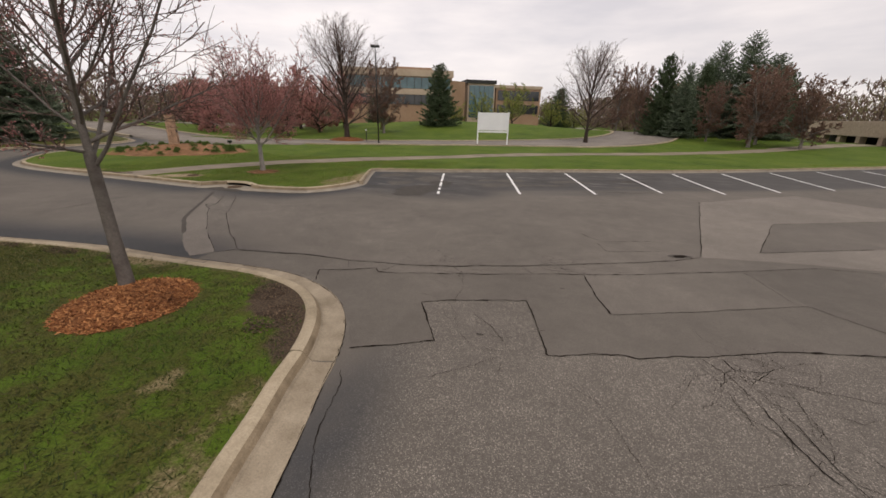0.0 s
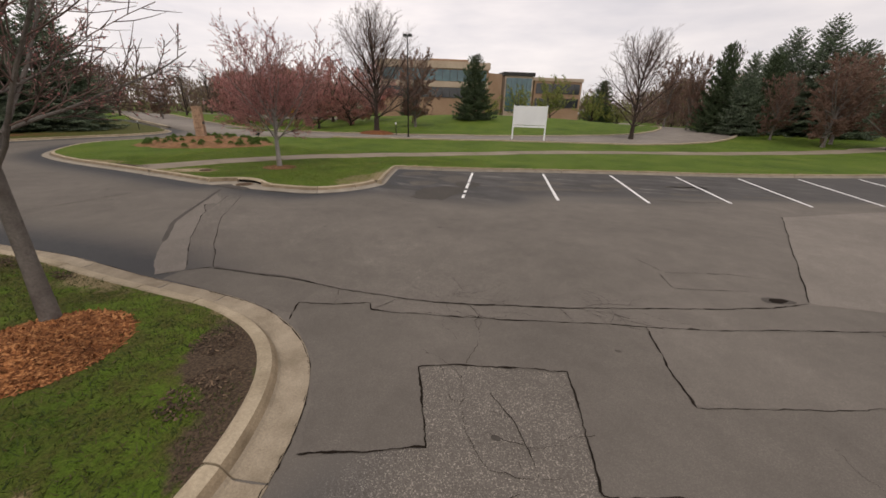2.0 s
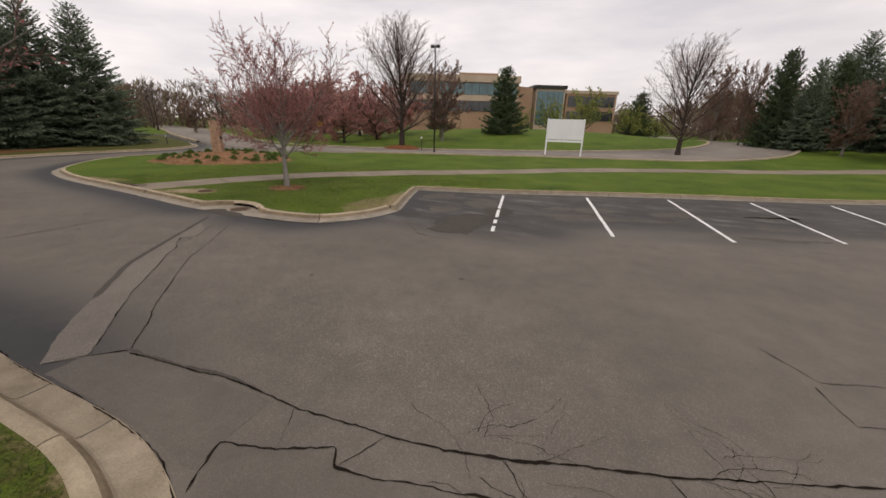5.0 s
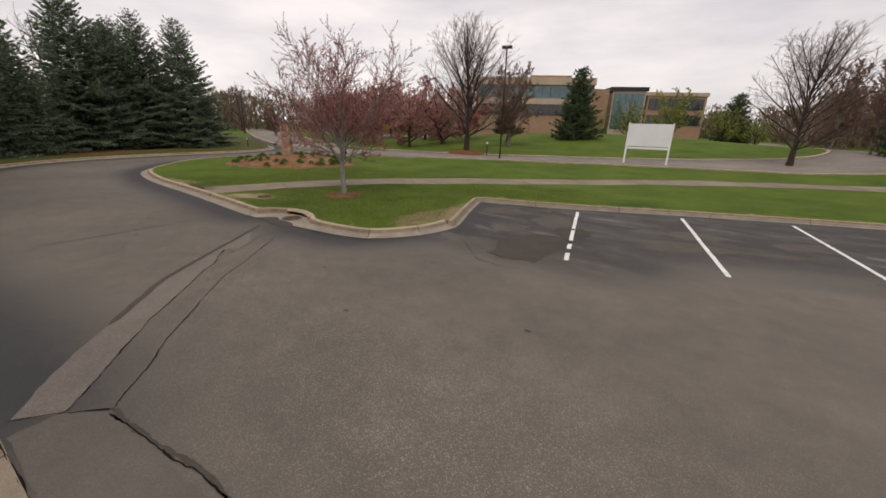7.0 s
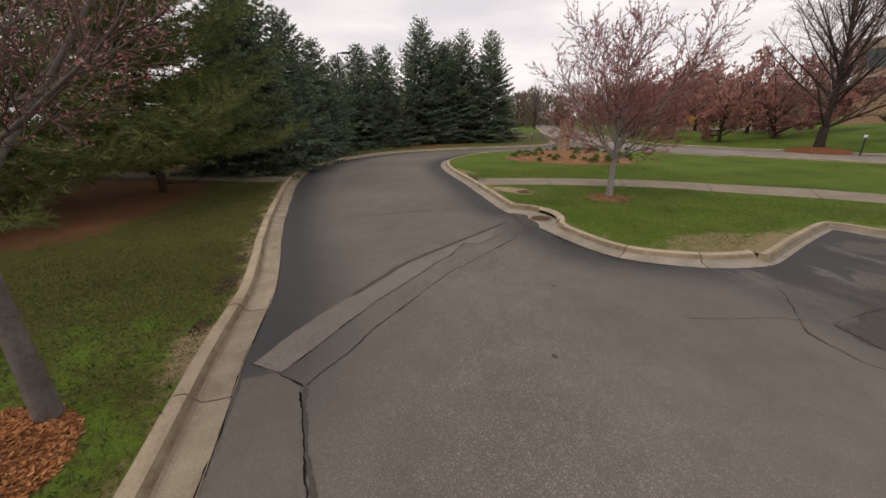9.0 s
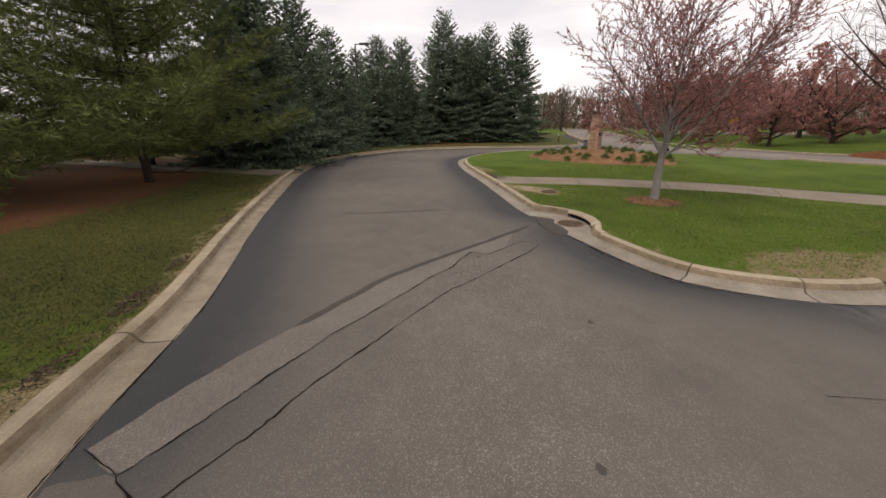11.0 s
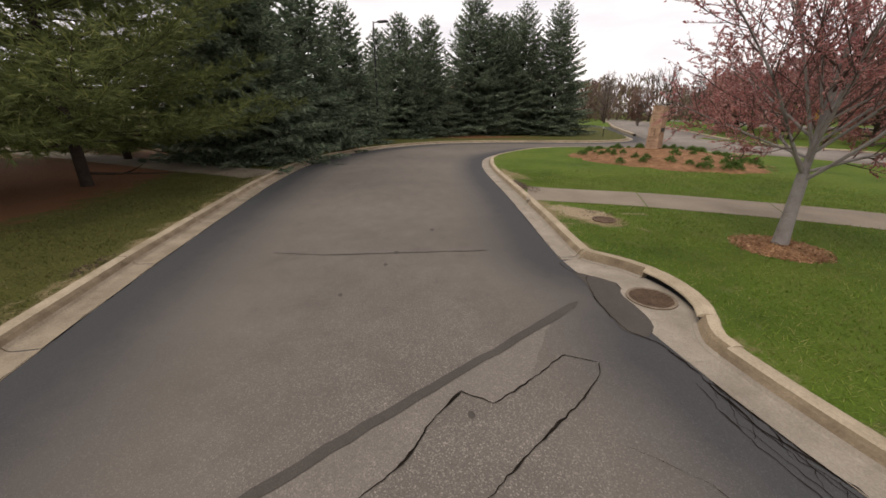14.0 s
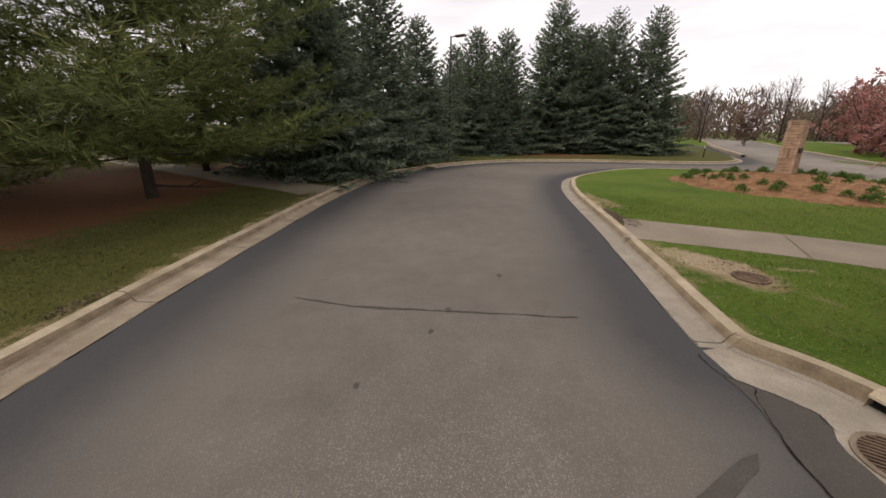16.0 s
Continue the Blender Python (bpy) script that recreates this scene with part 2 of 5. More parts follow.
M_BLADE = leafy("grass_blades", (0.078, 0.134, 0.014), (0.14, 0.216, 0.026), (0.28, 0.26, 0.095), 0.6, 0.45, (0.21, 0.19, 0.065))
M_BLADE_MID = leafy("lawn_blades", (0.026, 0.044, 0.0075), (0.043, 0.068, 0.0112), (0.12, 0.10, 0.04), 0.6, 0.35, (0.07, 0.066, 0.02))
# olive of the sparse south grass, some pine shade mixed into the colour
M_BLADE_THIN_SHADE = leafy("thin_shaded_blades", (0.054, 0.061, 0.012), (0.092, 0.1, 0.023), (0.17, 0.135, 0.058), 0.6, 0.35)
M_SHRUB = leafy("bedding_shrub_leaves", (0.06, 0.11, 0.022), (0.11, 0.19, 0.042), (0.18, 0.27, 0.07), 0.7, 0.4)
M_TAN = mottled("tan_weathered_rail", (0.24, 0.19, 0.14), (0.36, 0.30, 0.23), 2, 30, 0.85, 0.3)
M_ORANGE = mottled("faded_yellow_plate", (0.55, 0.3, 0.03), (0.65, 0.38, 0.05), 3, 30, 0.6, 0.1)
M_CHIP_OLD = leafy("faded_mulch_chips", (0.12, 0.06, 0.03), (0.29, 0.155, 0.075), (0.42, 0.27, 0.155), 0.95, 0.0)
M_CHIP_SOIL = leafy("dead_leaves", (0.03, 0.02, 0.014), (0.075, 0.05, 0.033), (0.16, 0.11, 0.07), 0.95, 0.0)
M_CHIP = leafy("mulch_chips", (0.10, 0.036, 0.014), (0.27, 0.105, 0.037), (0.44, 0.21, 0.088), 0.95, 0.0)


def turf():
    """Mown lawn; the soil and straw attributes give bare, dry and needle-strewn places."""
    m, n, l, b = shade("spring_lawn", 0.9, 0.15)
    v = coords(n, l)
    f1, f2, f3 = noise_tex(n, l, v, 0.35, 5), noise_tex(n, l, v, 2.3, 5, 0.7), noise_tex(n, l, v, 38.0, 3, 0.7)
    base = ramp(n, l, f1, [(0.3, (0.05, 0.086, 0.010)), (0.5, (0.08, 0.128, 0.014)), (0.72, (0.115, 0.152, 0.024))])
    base = blend(n, l, ramp(n, l, f2, [(0.56, gray(0)), (0.74, gray(0.55))]), base, (0.17, 0.155, 0.06))
    # thin: darker olive for sparse grass, its tint taking in some pine shade
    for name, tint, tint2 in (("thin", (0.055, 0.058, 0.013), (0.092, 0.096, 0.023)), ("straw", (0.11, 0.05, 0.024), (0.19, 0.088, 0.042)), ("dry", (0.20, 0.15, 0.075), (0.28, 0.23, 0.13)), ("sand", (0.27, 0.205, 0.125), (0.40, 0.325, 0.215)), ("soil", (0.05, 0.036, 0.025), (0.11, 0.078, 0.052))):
        a = n.new("ShaderNodeAttribute")
        a.attribute_name = name
        mul = n.new("ShaderNodeMath")
        mul.operation = "MULTIPLY_ADD"
        l.new(a.outputs["Fac"], mul.inputs[0])
        mul.inputs[1].default_value = 1.0
        sub = n.new("ShaderNodeMath")
        sub.operation = "MULTIPLY_ADD"
        l.new(f2, sub.inputs[0])
        sub.inputs[1].default_value, sub.inputs[2].default_value = 1.2, -0.6
        l.new(sub.outputs[0], mul.inputs[2])
        fac = ramp(n, l, mul.outputs[0], [(0.4, gray(0)), (0.62, gray(1))])
        base = blend(n, l, fac, base, ramp(n, l, f3, [(0.3, tint), (0.7, tint2)]))
    grain = ramp(n, l, f3, [(0.25, gray(0.5)), (0.75, gray(1.5))])
    col = blend(n, l, 0.7, base, blend(n, l, 1.0, base, grain, "MULTIPLY"))
    l.new(col, b.inputs["Base Color"])
    relief(n, l, b, f3, 0.8, 0.04)
    return m


M_TURF = turf()

# ---- building helpers ----
def mesh_from(name, verts, faces, mat, parent=None, label="", smooth=False):
    me = bpy.data.meshes.new(name)
    me.from_pydata([tuple(v) for v in verts], [], faces)
    me.materials.append(mat)
    if smooth:
        me.polygons.foreach_set("use_smooth", [True] * len(me.polygons))
    me.update()
    ob = new(name, me)
    if parent:
        ob.parent = parent
    if label:
        ob["label"] = label
    return ob


def part(name, bm, mat, parent, label="", smooth=False):
    me = bpy.data.meshes.new(name)
    bm.to_mesh(me)
    bm.free()
    me.materials.append(mat)
    if smooth:
        me.polygons.foreach_set("use_smooth", [True] * len(me.polygons))
    ob = new(name, me)
    ob.parent = parent
    if label:
        ob["label"] = label
    return ob


def thing(name, at, label, category, group="", kind="", rz=0.0):
    e = new(name)
    e.matrix_world = pose(*at, 0, 0, rz)
    e.empty_display_size = 0.2
    return tagged(e, label, category, group, kind)


def box(sx, sy, sz, at=(0, 0, 0), bevel=0.0, rz=0.0):
    """A box standing on at (its base's middle)."""
    bm = bmesh.new()
    bmesh.ops.create_cube(bm, size=1)
    bmesh.ops.transform(bm, matrix=pose(at[0], at[1], at[2] + sz / 2, 0, 0, rz) @ Matrix.Diagonal((sx, sy, sz, 1)), verts=bm.verts)
    if bevel:
        bmesh.ops.bevel(bm, geom=bm.edges[:], offset=bevel, segments=2, affect="EDGES", profile=0.5)
    return bm


def lathe(profile, sides=20, at=(0, 0, 0)):
    """A turned solid from (radius, height) pairs."""
    bm = bmesh.new()
    rings = []
    for r, z in profile:
        rings.append([bm.verts.new((at[0] + r * math.cos(k * math.tau / sides), at[1] + r * math.sin(k * math.tau / sides), at[2] + z)) for k in range(sides)])
    for a, b in zip(rings, rings[1:]):
        for k in range(sides):
            bm.faces.new((a[k], a[(k + 1) % sides], b[(k + 1) % sides], b[k]))
    bm.faces.new(list(reversed(rings[0])))
    bm.faces.new(rings[-1])
    return bm


def spline(pts, step):
    """A smooth line through pts, in even steps."""
    P = np.array(pts, float)
    P = np.vstack([2 * P[0] - P[1], P, 2 * P[-1] - P[-2]])
    out = []
    for i in range(1, len(P) - 2):
        a, b, c, d = P[i - 1:i + 3]
        for u in np.linspace(0, 1, 24, endpoint=False):
            out.append(0.5 * (2 * b + (c - a) * u + (2 * a - 5 * b + 4 * c - d) * u * u + (3 * b - a - 3 * c + d) * u ** 3))
    out.append(P[-2])
    out = np.array(out)
    s = np.concatenate([[0], np.cumsum(np.linalg.norm(np.diff(out, axis=0), axis=1))])
    k = np.linspace(0, s[-1], max(2, int(s[-1] / step) + 1))
    return np.stack([np.interp(k, s, out[:, j]) for j in range(out.shape[1])], 1)


def normals(P):
    """The left-hand normals of a line in plan."""
    d = np.gradient(P[:, :2], axis=0)
    d /= np.linalg.norm(d, axis=1)[:, None] + 1e-9
    return np.stack([-d[:, 1], d[:, 0]], 1)


# ---- the plan ----
# gutter lines: the edge of the asphalt
KERB_SOUTH = [(5.0, -9), (3.3, -2.5), (2.0, 2.4), (1.45, 4.4), (1.2, 5.25), (1.03, 5.87), (0.86, 6.4), (0.7, 7.05), (0.42, 7.68), (0.03, 8.2), (-0.52, 8.62),
              (-1.25, 8.9), (-2.2, 9.02), (-4.1, 8.95), (-6.4, 8.95), (-9.2, 8.62), (-11.4, 8.4), (-14.4, 8.2), (-18.2, 8.0), (-22.3, 8.15), (-26.5, 9.2), (-30.7, 11.6),
              (-33.6, 14.9), (-34.9, 19.4), (-35.1, 23.5), (-35.0, 27.0), (-35.9, 30.2), (-38.5, 32.9), (-44, 35.6)]
KERB_NORTH = [(-20.5, 34.6), (-24.3, 33.3), (-27.6, 30.6), (-29.6, 27.2), (-30.3, 23.5), (-29.6, 20.8), (-28.3, 19.2), (-26.2, 17.4), (-24.4, 16.4), (-22.3, 15.85), (-20.5, 15.6),
              (-18.0, 15.42), (-15.7, 15.32), (-13.2, 15.13), (-11.5, 15.0), (-10.3, 14.95), (-8.3, 15.13), (-7.3, 15.2), (-6.4, 15.35), (-5.75, 15.65), (-5.25, 16.2), (-4.85, 17.0),
              (-4.68, 17.9), (-4.85, 18.6), (-5.45, 20.1), (-6.1, 21.95)]
KERB_BAY = [(-6.1, 21.95), (-4.4, 22.42), (-2.55, 23.1), (0.55, 24.5), (3.6, 25.8), (6.6, 26.95), (9.4, 28.05), (12.3, 29.45), (15.4, 31.15), (18.7, 33.15), (22.2, 35.3), (34, 42), (70, 60)]
KERB_EAST = [(26, 4.5), (14, 7.2), (10.2, 8.6), (9.1, 9.5), (8.75, 10.3), (8.8, 11.1), (9.2, 12.0), (9.8, 12.7), (10.7, 13.3), (12.2, 13.95), (16, 15.2), (26, 18)]
L_SOUTH, L_NORTH, L_BAY, L_EAST = (spline(k, 0.2) for k in (KERB_SOUTH, KERB_NORTH, KERB_BAY, KERB_EAST))
# the kerb bows back round the storm inlet
INLET = spline([(-10.55, 14.96), (-10.3, 15.08), (-9.95, 15.4), (-9.6, 15.58), (-9.25, 15.62), (-8.9, 15.55), (-8.5, 15.3), (-8.2, 15.18), (-7.9, 15.17)], 0.1)
CUT = int(np.argmin(np.hypot(L_NORTH[:, 0] + 4.72, L_NORTH[:, 1] - 18.2)))
NOSE = L_NORTH[:CUT + 1]
L_BOW = spline(np.vstack([NOSE[NOSE[:, 0] < -10.55], INLET[::2], NOSE[NOSE[:, 0] > -7.9]]), 0.15)
L_BAY = np.vstack([L_NORTH[CUT:], L_BAY[1:]])
FAR = 4000.0
LAWNS = [np.vstack([L_SOUTH[::3], [(-60, 42.5), (-FAR, 60), (-FAR, -FAR), (5.0, -FAR)]]),
         np.vstack([L_BOW[::2], L_BAY[::3], [(FAR, 60), (FAR, FAR), (-FAR, FAR), (-FAR, 66), (-60, 45), (-42, 38.6), (-37, 38), (-31, 37.2), (-26, 36.4), (-22.5, 36), (-20.8, 35.6)]]),
         np.vstack([L_EAST[::3], [(FAR, 18), (FAR, 4)]])]


def inside_by(poly, X, Y):
    """Signed distance into a closed outline (positive inside)."""
    a, b = poly, np.roll(poly, -1, 0)
    dist, ins = np.full(X.shape, 1e9), np.zeros(X.shape, bool)
    for (x0, y0), (x1, y1) in zip(a, b):
        dx, dy = x1 - x0, y1 - y0
        u = np.clip(((X - x0) * dx + (Y - y0) * dy) / (dx * dx + dy * dy + 1e-12), 0, 1)
        dist = np.minimum(dist, np.hypot(X - x0 - u * dx, Y - y0 - u * dy))
        if y0 != y1:
            ins ^= ((y0 > Y) != (y1 > Y)) & (X < dx * (Y - y0) / dy + x0)
    return np.where(ins, dist, -dist)


def bump_at(x, y, cx, cy, rx, ry, h):
    return h * np.exp(-(((x - cx) / rx) ** 2 + ((y - cy) / ry) ** 2))


def land(x, y):
    """Height of the lawns."""
    x, y = np.asarray(x, float), np.asarray(y, float)
    z = 0.135 + 0.02 * np.sin(x * 0.9 + 0.4 * y) * np.cos(y * 0.7) * np.clip((np.hypot(x, y - 9) - 6) / 10, 0, 1)
    z = z + bump_at(x, y, -12, 70, 26, 15, 2.0) + bump_at(x, y, -22.5, 24.5, 4.0, 4.5, 0.18)
    z = z + bump_at(x, y, 28, 66, 14, 16, 0.9) + bump_at(x, y, -60, 66, 30, 18, 0.8)
    z = z + 0.25 * np.clip((-y + 5) / 20, 0, 1)
    return z


def axis(lo, hi, step, reach):
    inner = np.arange(lo, hi + 1e-6, step)
    grow = [step * 2]
    while sum(grow) < reach:
        grow.append(grow[-1] * 1.22)
    s = np.cumsum(grow)
    return np.concatenate([(lo - s)[::-1], inner, hi + s])


def kerb_scale(P):
    """The share of the full section that the kerb shows along its length."""
    return np.full(len(P), 0.85)


def verge(line, side, back):
    """Columns of points from the kerb's back into the lawn."""
    N = normals(line) * side
    b = (back * kerb_scale(line))[:, None]
    return [line + N * (b - 0.02), line + N * (b + 0.10), line + N * (b + 0.34), line + N * (b + 0.6)]


def build_ground():
    xs, ys = axis(-46, 16, 0.24, 3500), axis(1, 37, 0.24, 3500)
    X, Y = np.meshgrid(xs, ys)
    x, y = X.ravel(), Y.ravel()
    d = np.max([inside_by(p, x, y) for p in LAWNS], axis=0)
    P = np.column_stack([x, y])
    z = np.where(d > 0.64 * kerb_scale(P) + 0.10, land(x, y), -0.3)
    nx = len(xs)
    k = (np.arange(len(ys) - 1)[:, None] * nx + np.arange(nx - 1)[None]).ravel()
    faces = np.stack([k, k + 1, k + 1 + nx, k + nx], 1).tolist()
    V = [np.column_stack([x, y, z])]
    base = len(x)
    for line, side, back in ((L_SOUTH, 1, 0.64), (L_BOW, 1, 0.64), (L_BAY, 1, 0.38), (L_EAST, -1, 0.64)):
        cols = verge(line, side, back)
        m = len(line)
        for j, c in enumerate(cols):
            V.append(np.column_stack([c, (0.132 if j == 0 else land(c[:, 0], c[:, 1]) + 0.006 - 0.03 * (j == 3))]) if j else np.column_stack([c, np.full(m, 0.132)]))
        for j in range(len(cols) - 1):
            for i in range(m - 1):
                q = (base + j * m + i, base + j * m + i + 1, base + (j + 1) * m + i + 1, base + (j + 1) * m + i)
                faces.append(q if side > 0 else q[::-1])
        base += len(cols) * m
    V = np.vstack(V)
    x, y = V[:, 0], V[:, 1]
    d = np.max([inside_by(p, x, y) for p in LAWNS], axis=0)
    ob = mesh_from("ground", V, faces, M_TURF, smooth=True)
    me = ob.data

    def field(name, v):
        me.attributes.new(name, "FLOAT", "POINT").data.foreach_set("value", np.clip(v, 0, 1).astype(np.float32))

    def blob(cx, cy, rx, ry, rot=0.0):
        c, s = math.cos(radians(rot)), math.sin(radians(rot))
        u, v = (x - cx) * c + (y - cy) * s, -(x - cx) * s + (y - cy) * c
        return np.exp(-((u / rx) ** 2 + (v / ry) ** 2))
    edge = np.exp(-np.maximum(d - 0.6, 0) / 0.3) * 0.42
    # south lawn: sparse grass plus painted-in pine shade, stronger westward
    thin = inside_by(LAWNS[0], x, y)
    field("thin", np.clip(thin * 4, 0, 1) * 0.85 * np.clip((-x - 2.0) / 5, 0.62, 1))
    field("soil", 1.2 * blob(-0.75, 7.78, 0.42, 0.85, 50) + blob(0.1, 6.85, 0.26, 0.6, 12) * 0.8 + 1.3 * blob(-16.4, 15.75, 1.0, 0.4, -15) + 0.5 * blob(-4.9, 8.25, 1.0, 0.25) + 0.5 * blob(-19.5, 7.2, 1.6, 0.5, 20))
    field("dry", edge + 0.35 * blob(-0.65, 6.05, 0.25, 0.8, 22) + 0.35 * blob(0.4, 4.9, 0.25, 0.9, 22) + 1.1 * blob(-5.85, 18.2, 0.6, 1.3, -10) + 0.9 * blob(-12.75, 16.5, 1.3, 0.6, 25) + 0.35 * blob(-11.4, 18.7, 1.2, 0.25, 55)
          + 0.2 * blob(-0.9, 5.5, 0.7, 0.6) + 0.6 * blob(-4.35, 8.25, 0.5, 0.3) + 0.7 * blob(-18.2, 16.4, 1.2, 0.3, 10) + 0.17 * np.clip((-x - 4) / 4, 0, 1) * (y < 10.5) * np.clip((x + 30) / 6, 0, 1))
    lim = np.clip((6.2 - np.clip((-x - 14) * 0.1, 0, 1.2) - y) / 2.8, 0, 1) * np.clip((-x - 8.0) / 2.5, 0, 1) * np.clip((x + 32) / 5, 0, 1) * np.clip((y + 9) / 3, 0, 1)
    field("sand", 1.2 * blob(-13.1, 16.3, 1.0, 0.36, 22) + 0.9 * blob(-17.9, 15.9, 1.2, 0.22, -5) + 0.6 * blob(-12.9, 17.4, 0.2, 1.0, -18))
    field("straw", 0.5 * lim + 0.65 * blob(-16.0, 1.2, 6.5, 3.4) + 0.6 * blob(-31, 7.6, 9, 2.0, 25) + 0.7 * blob(-39.5, 17, 3, 10))
    return tagged(ob, "mown spring lawn with dry and bare patches, level beside the kerbs", "lawn", kind="structure")


def ribbon(name, line, width, z, mat, parent=None, skirt=0.0, smooth=True):
    """A strip along a line; width may be a number or one per point. z: a number or a function of x and y."""
    N = normals(line)
    w = np.broadcast_to(np.asarray(width, float), (len(line),))[:, None] / 2
    A, B = line[:, :2] + N * w, line[:, :2] - N * w
    V, F = [], []
    cols = [A, A * 0.5 + B * 0.5, B]
    for c in cols:
        zz = z(c[:, 0], c[:, 1]) if callable(z) else np.full(len(c), z)
        V.append(np.column_stack([c, zz]))
    if skirt:
        V.insert(0, V[0] - [0, 0, skirt])
        V.append(V[-1] - [0, 0, skirt])
    n = len(line)
    V = np.vstack(V)
    for c in range(len(V) // n - 1):
        for i in range(n - 1):
            a = c * n + i
            F.append((a, a + n, a + n + 1, a + 1))
    return mesh_from(name, V, F, mat, parent, smooth=smooth)


def kerb_pieces(parent, line, side, profile, joints, gap=0.012, pan=None):
    """Cast kerb lengths between joints; side: +1 where the lawn lies to the left of the line."""
    N = normals(line) * side
    s = np.concatenate([[0], np.cumsum(np.linalg.norm(np.diff(line, axis=0), axis=1))])
    for a, b in zip(joints, joints[1:]):
        k = np.arange(a + gap, b - gap, 0.2)
        k = np.append(k, b - gap)
        P = np.stack([np.interp(k, s, line[:, j]) for j in (0, 1)], 1)
        Q = np.stack([np.interp(k, s, N[:, j]) for j in (0, 1)], 1)
        Q /= np.linalg.norm(Q, axis=1)[:, None]
        wob = 0.006 * np.sin(k * 2.1 + a)
        V = []
        sc = kerb_scale(P)[:, None]
        for (u, h) in profile:
            V.append(np.column_stack([P + Q * (u * sc + wob[:, None]), np.full(len(k), h)]))
        m = len(k)
        V = np.vstack(V)
        F = []
        np_ = len(profile)
        for c in range(np_ - 1):
            for i in range(m - 1):
                q = (c * m + i, c * m + i + 1, (c + 1) * m + i + 1, (c + 1) * m + i)
                F.append(q if side > 0 else q[::-1])
        cap0, cap1 = [c * m for c in range(np_)], [c * m + m - 1 for c in range(np_)]
        F += [cap0, cap1[::-1]] if side > 0 else [cap0[::-1], cap1]
        ob = mesh_from("kerb_length", V, F, M_CONCRETE, parent)
        ob.data.materials.append(pan or M_GUTTER)
        ob.data.materials.append(M_STAIN)
        flat = sum(1 for u, h in profile if h < 0.022)
        for i, poly in enumerate(ob.data.polygons):
            col = i // (m - 1)
            if i < (np_ - 1) * (m - 1) and flat > 2 and col < flat + 1:
                poly.material_index = 1 if col < flat - 1 else 2


GUTTERED = [(0.0, -0.25), (0.0, 0.008), (0.16, 0.0), (0.32, 0.006), (0.355, 0.02), (0.385, 0.055), (0.415, 0.10), (0.45, 0.132), (0.50, 0.148), (0.60, 0.148), (0.63, 0.136), (0.64, -0.25)]
PLAIN = [(0.0, -0.25), (0.0, 0.006), (0.12, 0.012), (0.15, 0.10), (0.18, 0.138), (0.24, 0.148), (0.34, 0.147), (0.37, 0.135), (0.38, -0.25)]

# ---- the ground, roads and kerbs ----
build_ground()


def build_road():
    xs, ys = axis(-46, 16, 0.3, 60), axis(2, 36, 0.3, 30)
    X, Y = np.meshgrid(xs, ys)
    x, y = X.ravel(), Y.ravel()
    nx = len(xs)
    k = (np.arange(len(ys) - 1)[:, None] * nx + np.arange(nx - 1)[None]).ravel()
    keep = y[k] < 60
    ob = mesh_from("road", np.column_stack([x, y, np.zeros(len(x))]), np.stack([k, k + 1, k + 1 + nx, k + nx], 1)[keep].tolist(), M_ROAD)
    d0, d1 = -inside_by(LAWNS[0], x, y), -inside_by(LAWNS[1], x, y)
    way = np.clip((-x - 1.5) / 3, 0, 1)
    seal = way * 0.92 * np.exp(-(np.maximum(d0, 0) / 1.15) ** 2) + np.clip((-x - 3.5) / 2.5, 0, 1) * 0.95 * np.exp(-(np.maximum(d1, 0) / 1.05) ** 2)
    bay_d = np.exp(-(np.maximum(d1 - 5.0, 0) / 0.7) ** 2) * np.clip((x + 6.8) / 1.5, 0, 1) * np.clip((y - 15.5) / 2.5, 0, 1)
    seal += 0.62 * bay_d
    seal += 0.2 * np.exp(-(((x + 2.3) / 1.1) ** 2 + ((y - 17.8) / 1.6) ** 2)) + 0.35 * np.exp(-(((x - 4.5) / 3.5) ** 2 + ((y - 0.4 * x - 17.6) / 0.5) ** 2))
    seal += 0.75 * np.exp(-(((x - 1.25) / 0.55) ** 2 + ((y - 5.6) / 1.8) ** 2))
    ob.data.attributes.new("seal", "FLOAT", "POINT").data.foreach_set("value", np.clip(seal, 0, 1).astype(np.float32))
    spotted = 0.75 * np.exp(-(np.maximum(d1 - 4.2, 0) / 0.8) ** 2) * np.clip((x + 6.2) / 1.5, 0, 1) * np.clip((y - 16.0) / 2.0, 0, 1) * np.clip((14 - x) / 6, 0.3, 1)
    ob.data.attributes.new("spotted", "FLOAT", "POINT").data.foreach_set("value", np.clip(spotted, 0, 1).astype(np.float32))
    coarse = np.clip((8.2 + (x - 3) * 0.3 - y) / 0.6, 0, 1) * np.clip((x - 1.2) / 0.6, 0, 1) + 0.75 * np.exp(-(((x + 1.0) / 3.4) ** 2 + ((y - 11.6) / 1.6) ** 2)) + 0.6 * np.exp(-(((x + 6.0) / 2.4) ** 2 + ((y - 12.9) / 1.2) ** 2))
    coarse += ((x > 1.2) & (x < 3.3) & (y < 9.3) & (y > 7)) * 1.0 + 0.35 * np.exp(-(((x + 8.5) / 2.0) ** 2 + ((y - 12.3) / 1.4) ** 2))
    ob.data.attributes.new("coarse", "FLOAT", "POINT").data.foreach_set("value", np.clip(coarse, 0, 1).astype(np.float32))
    return tagged(ob, "grey worn asphalt car park and drive with patches", "road", kind="structure")


road = build_road()


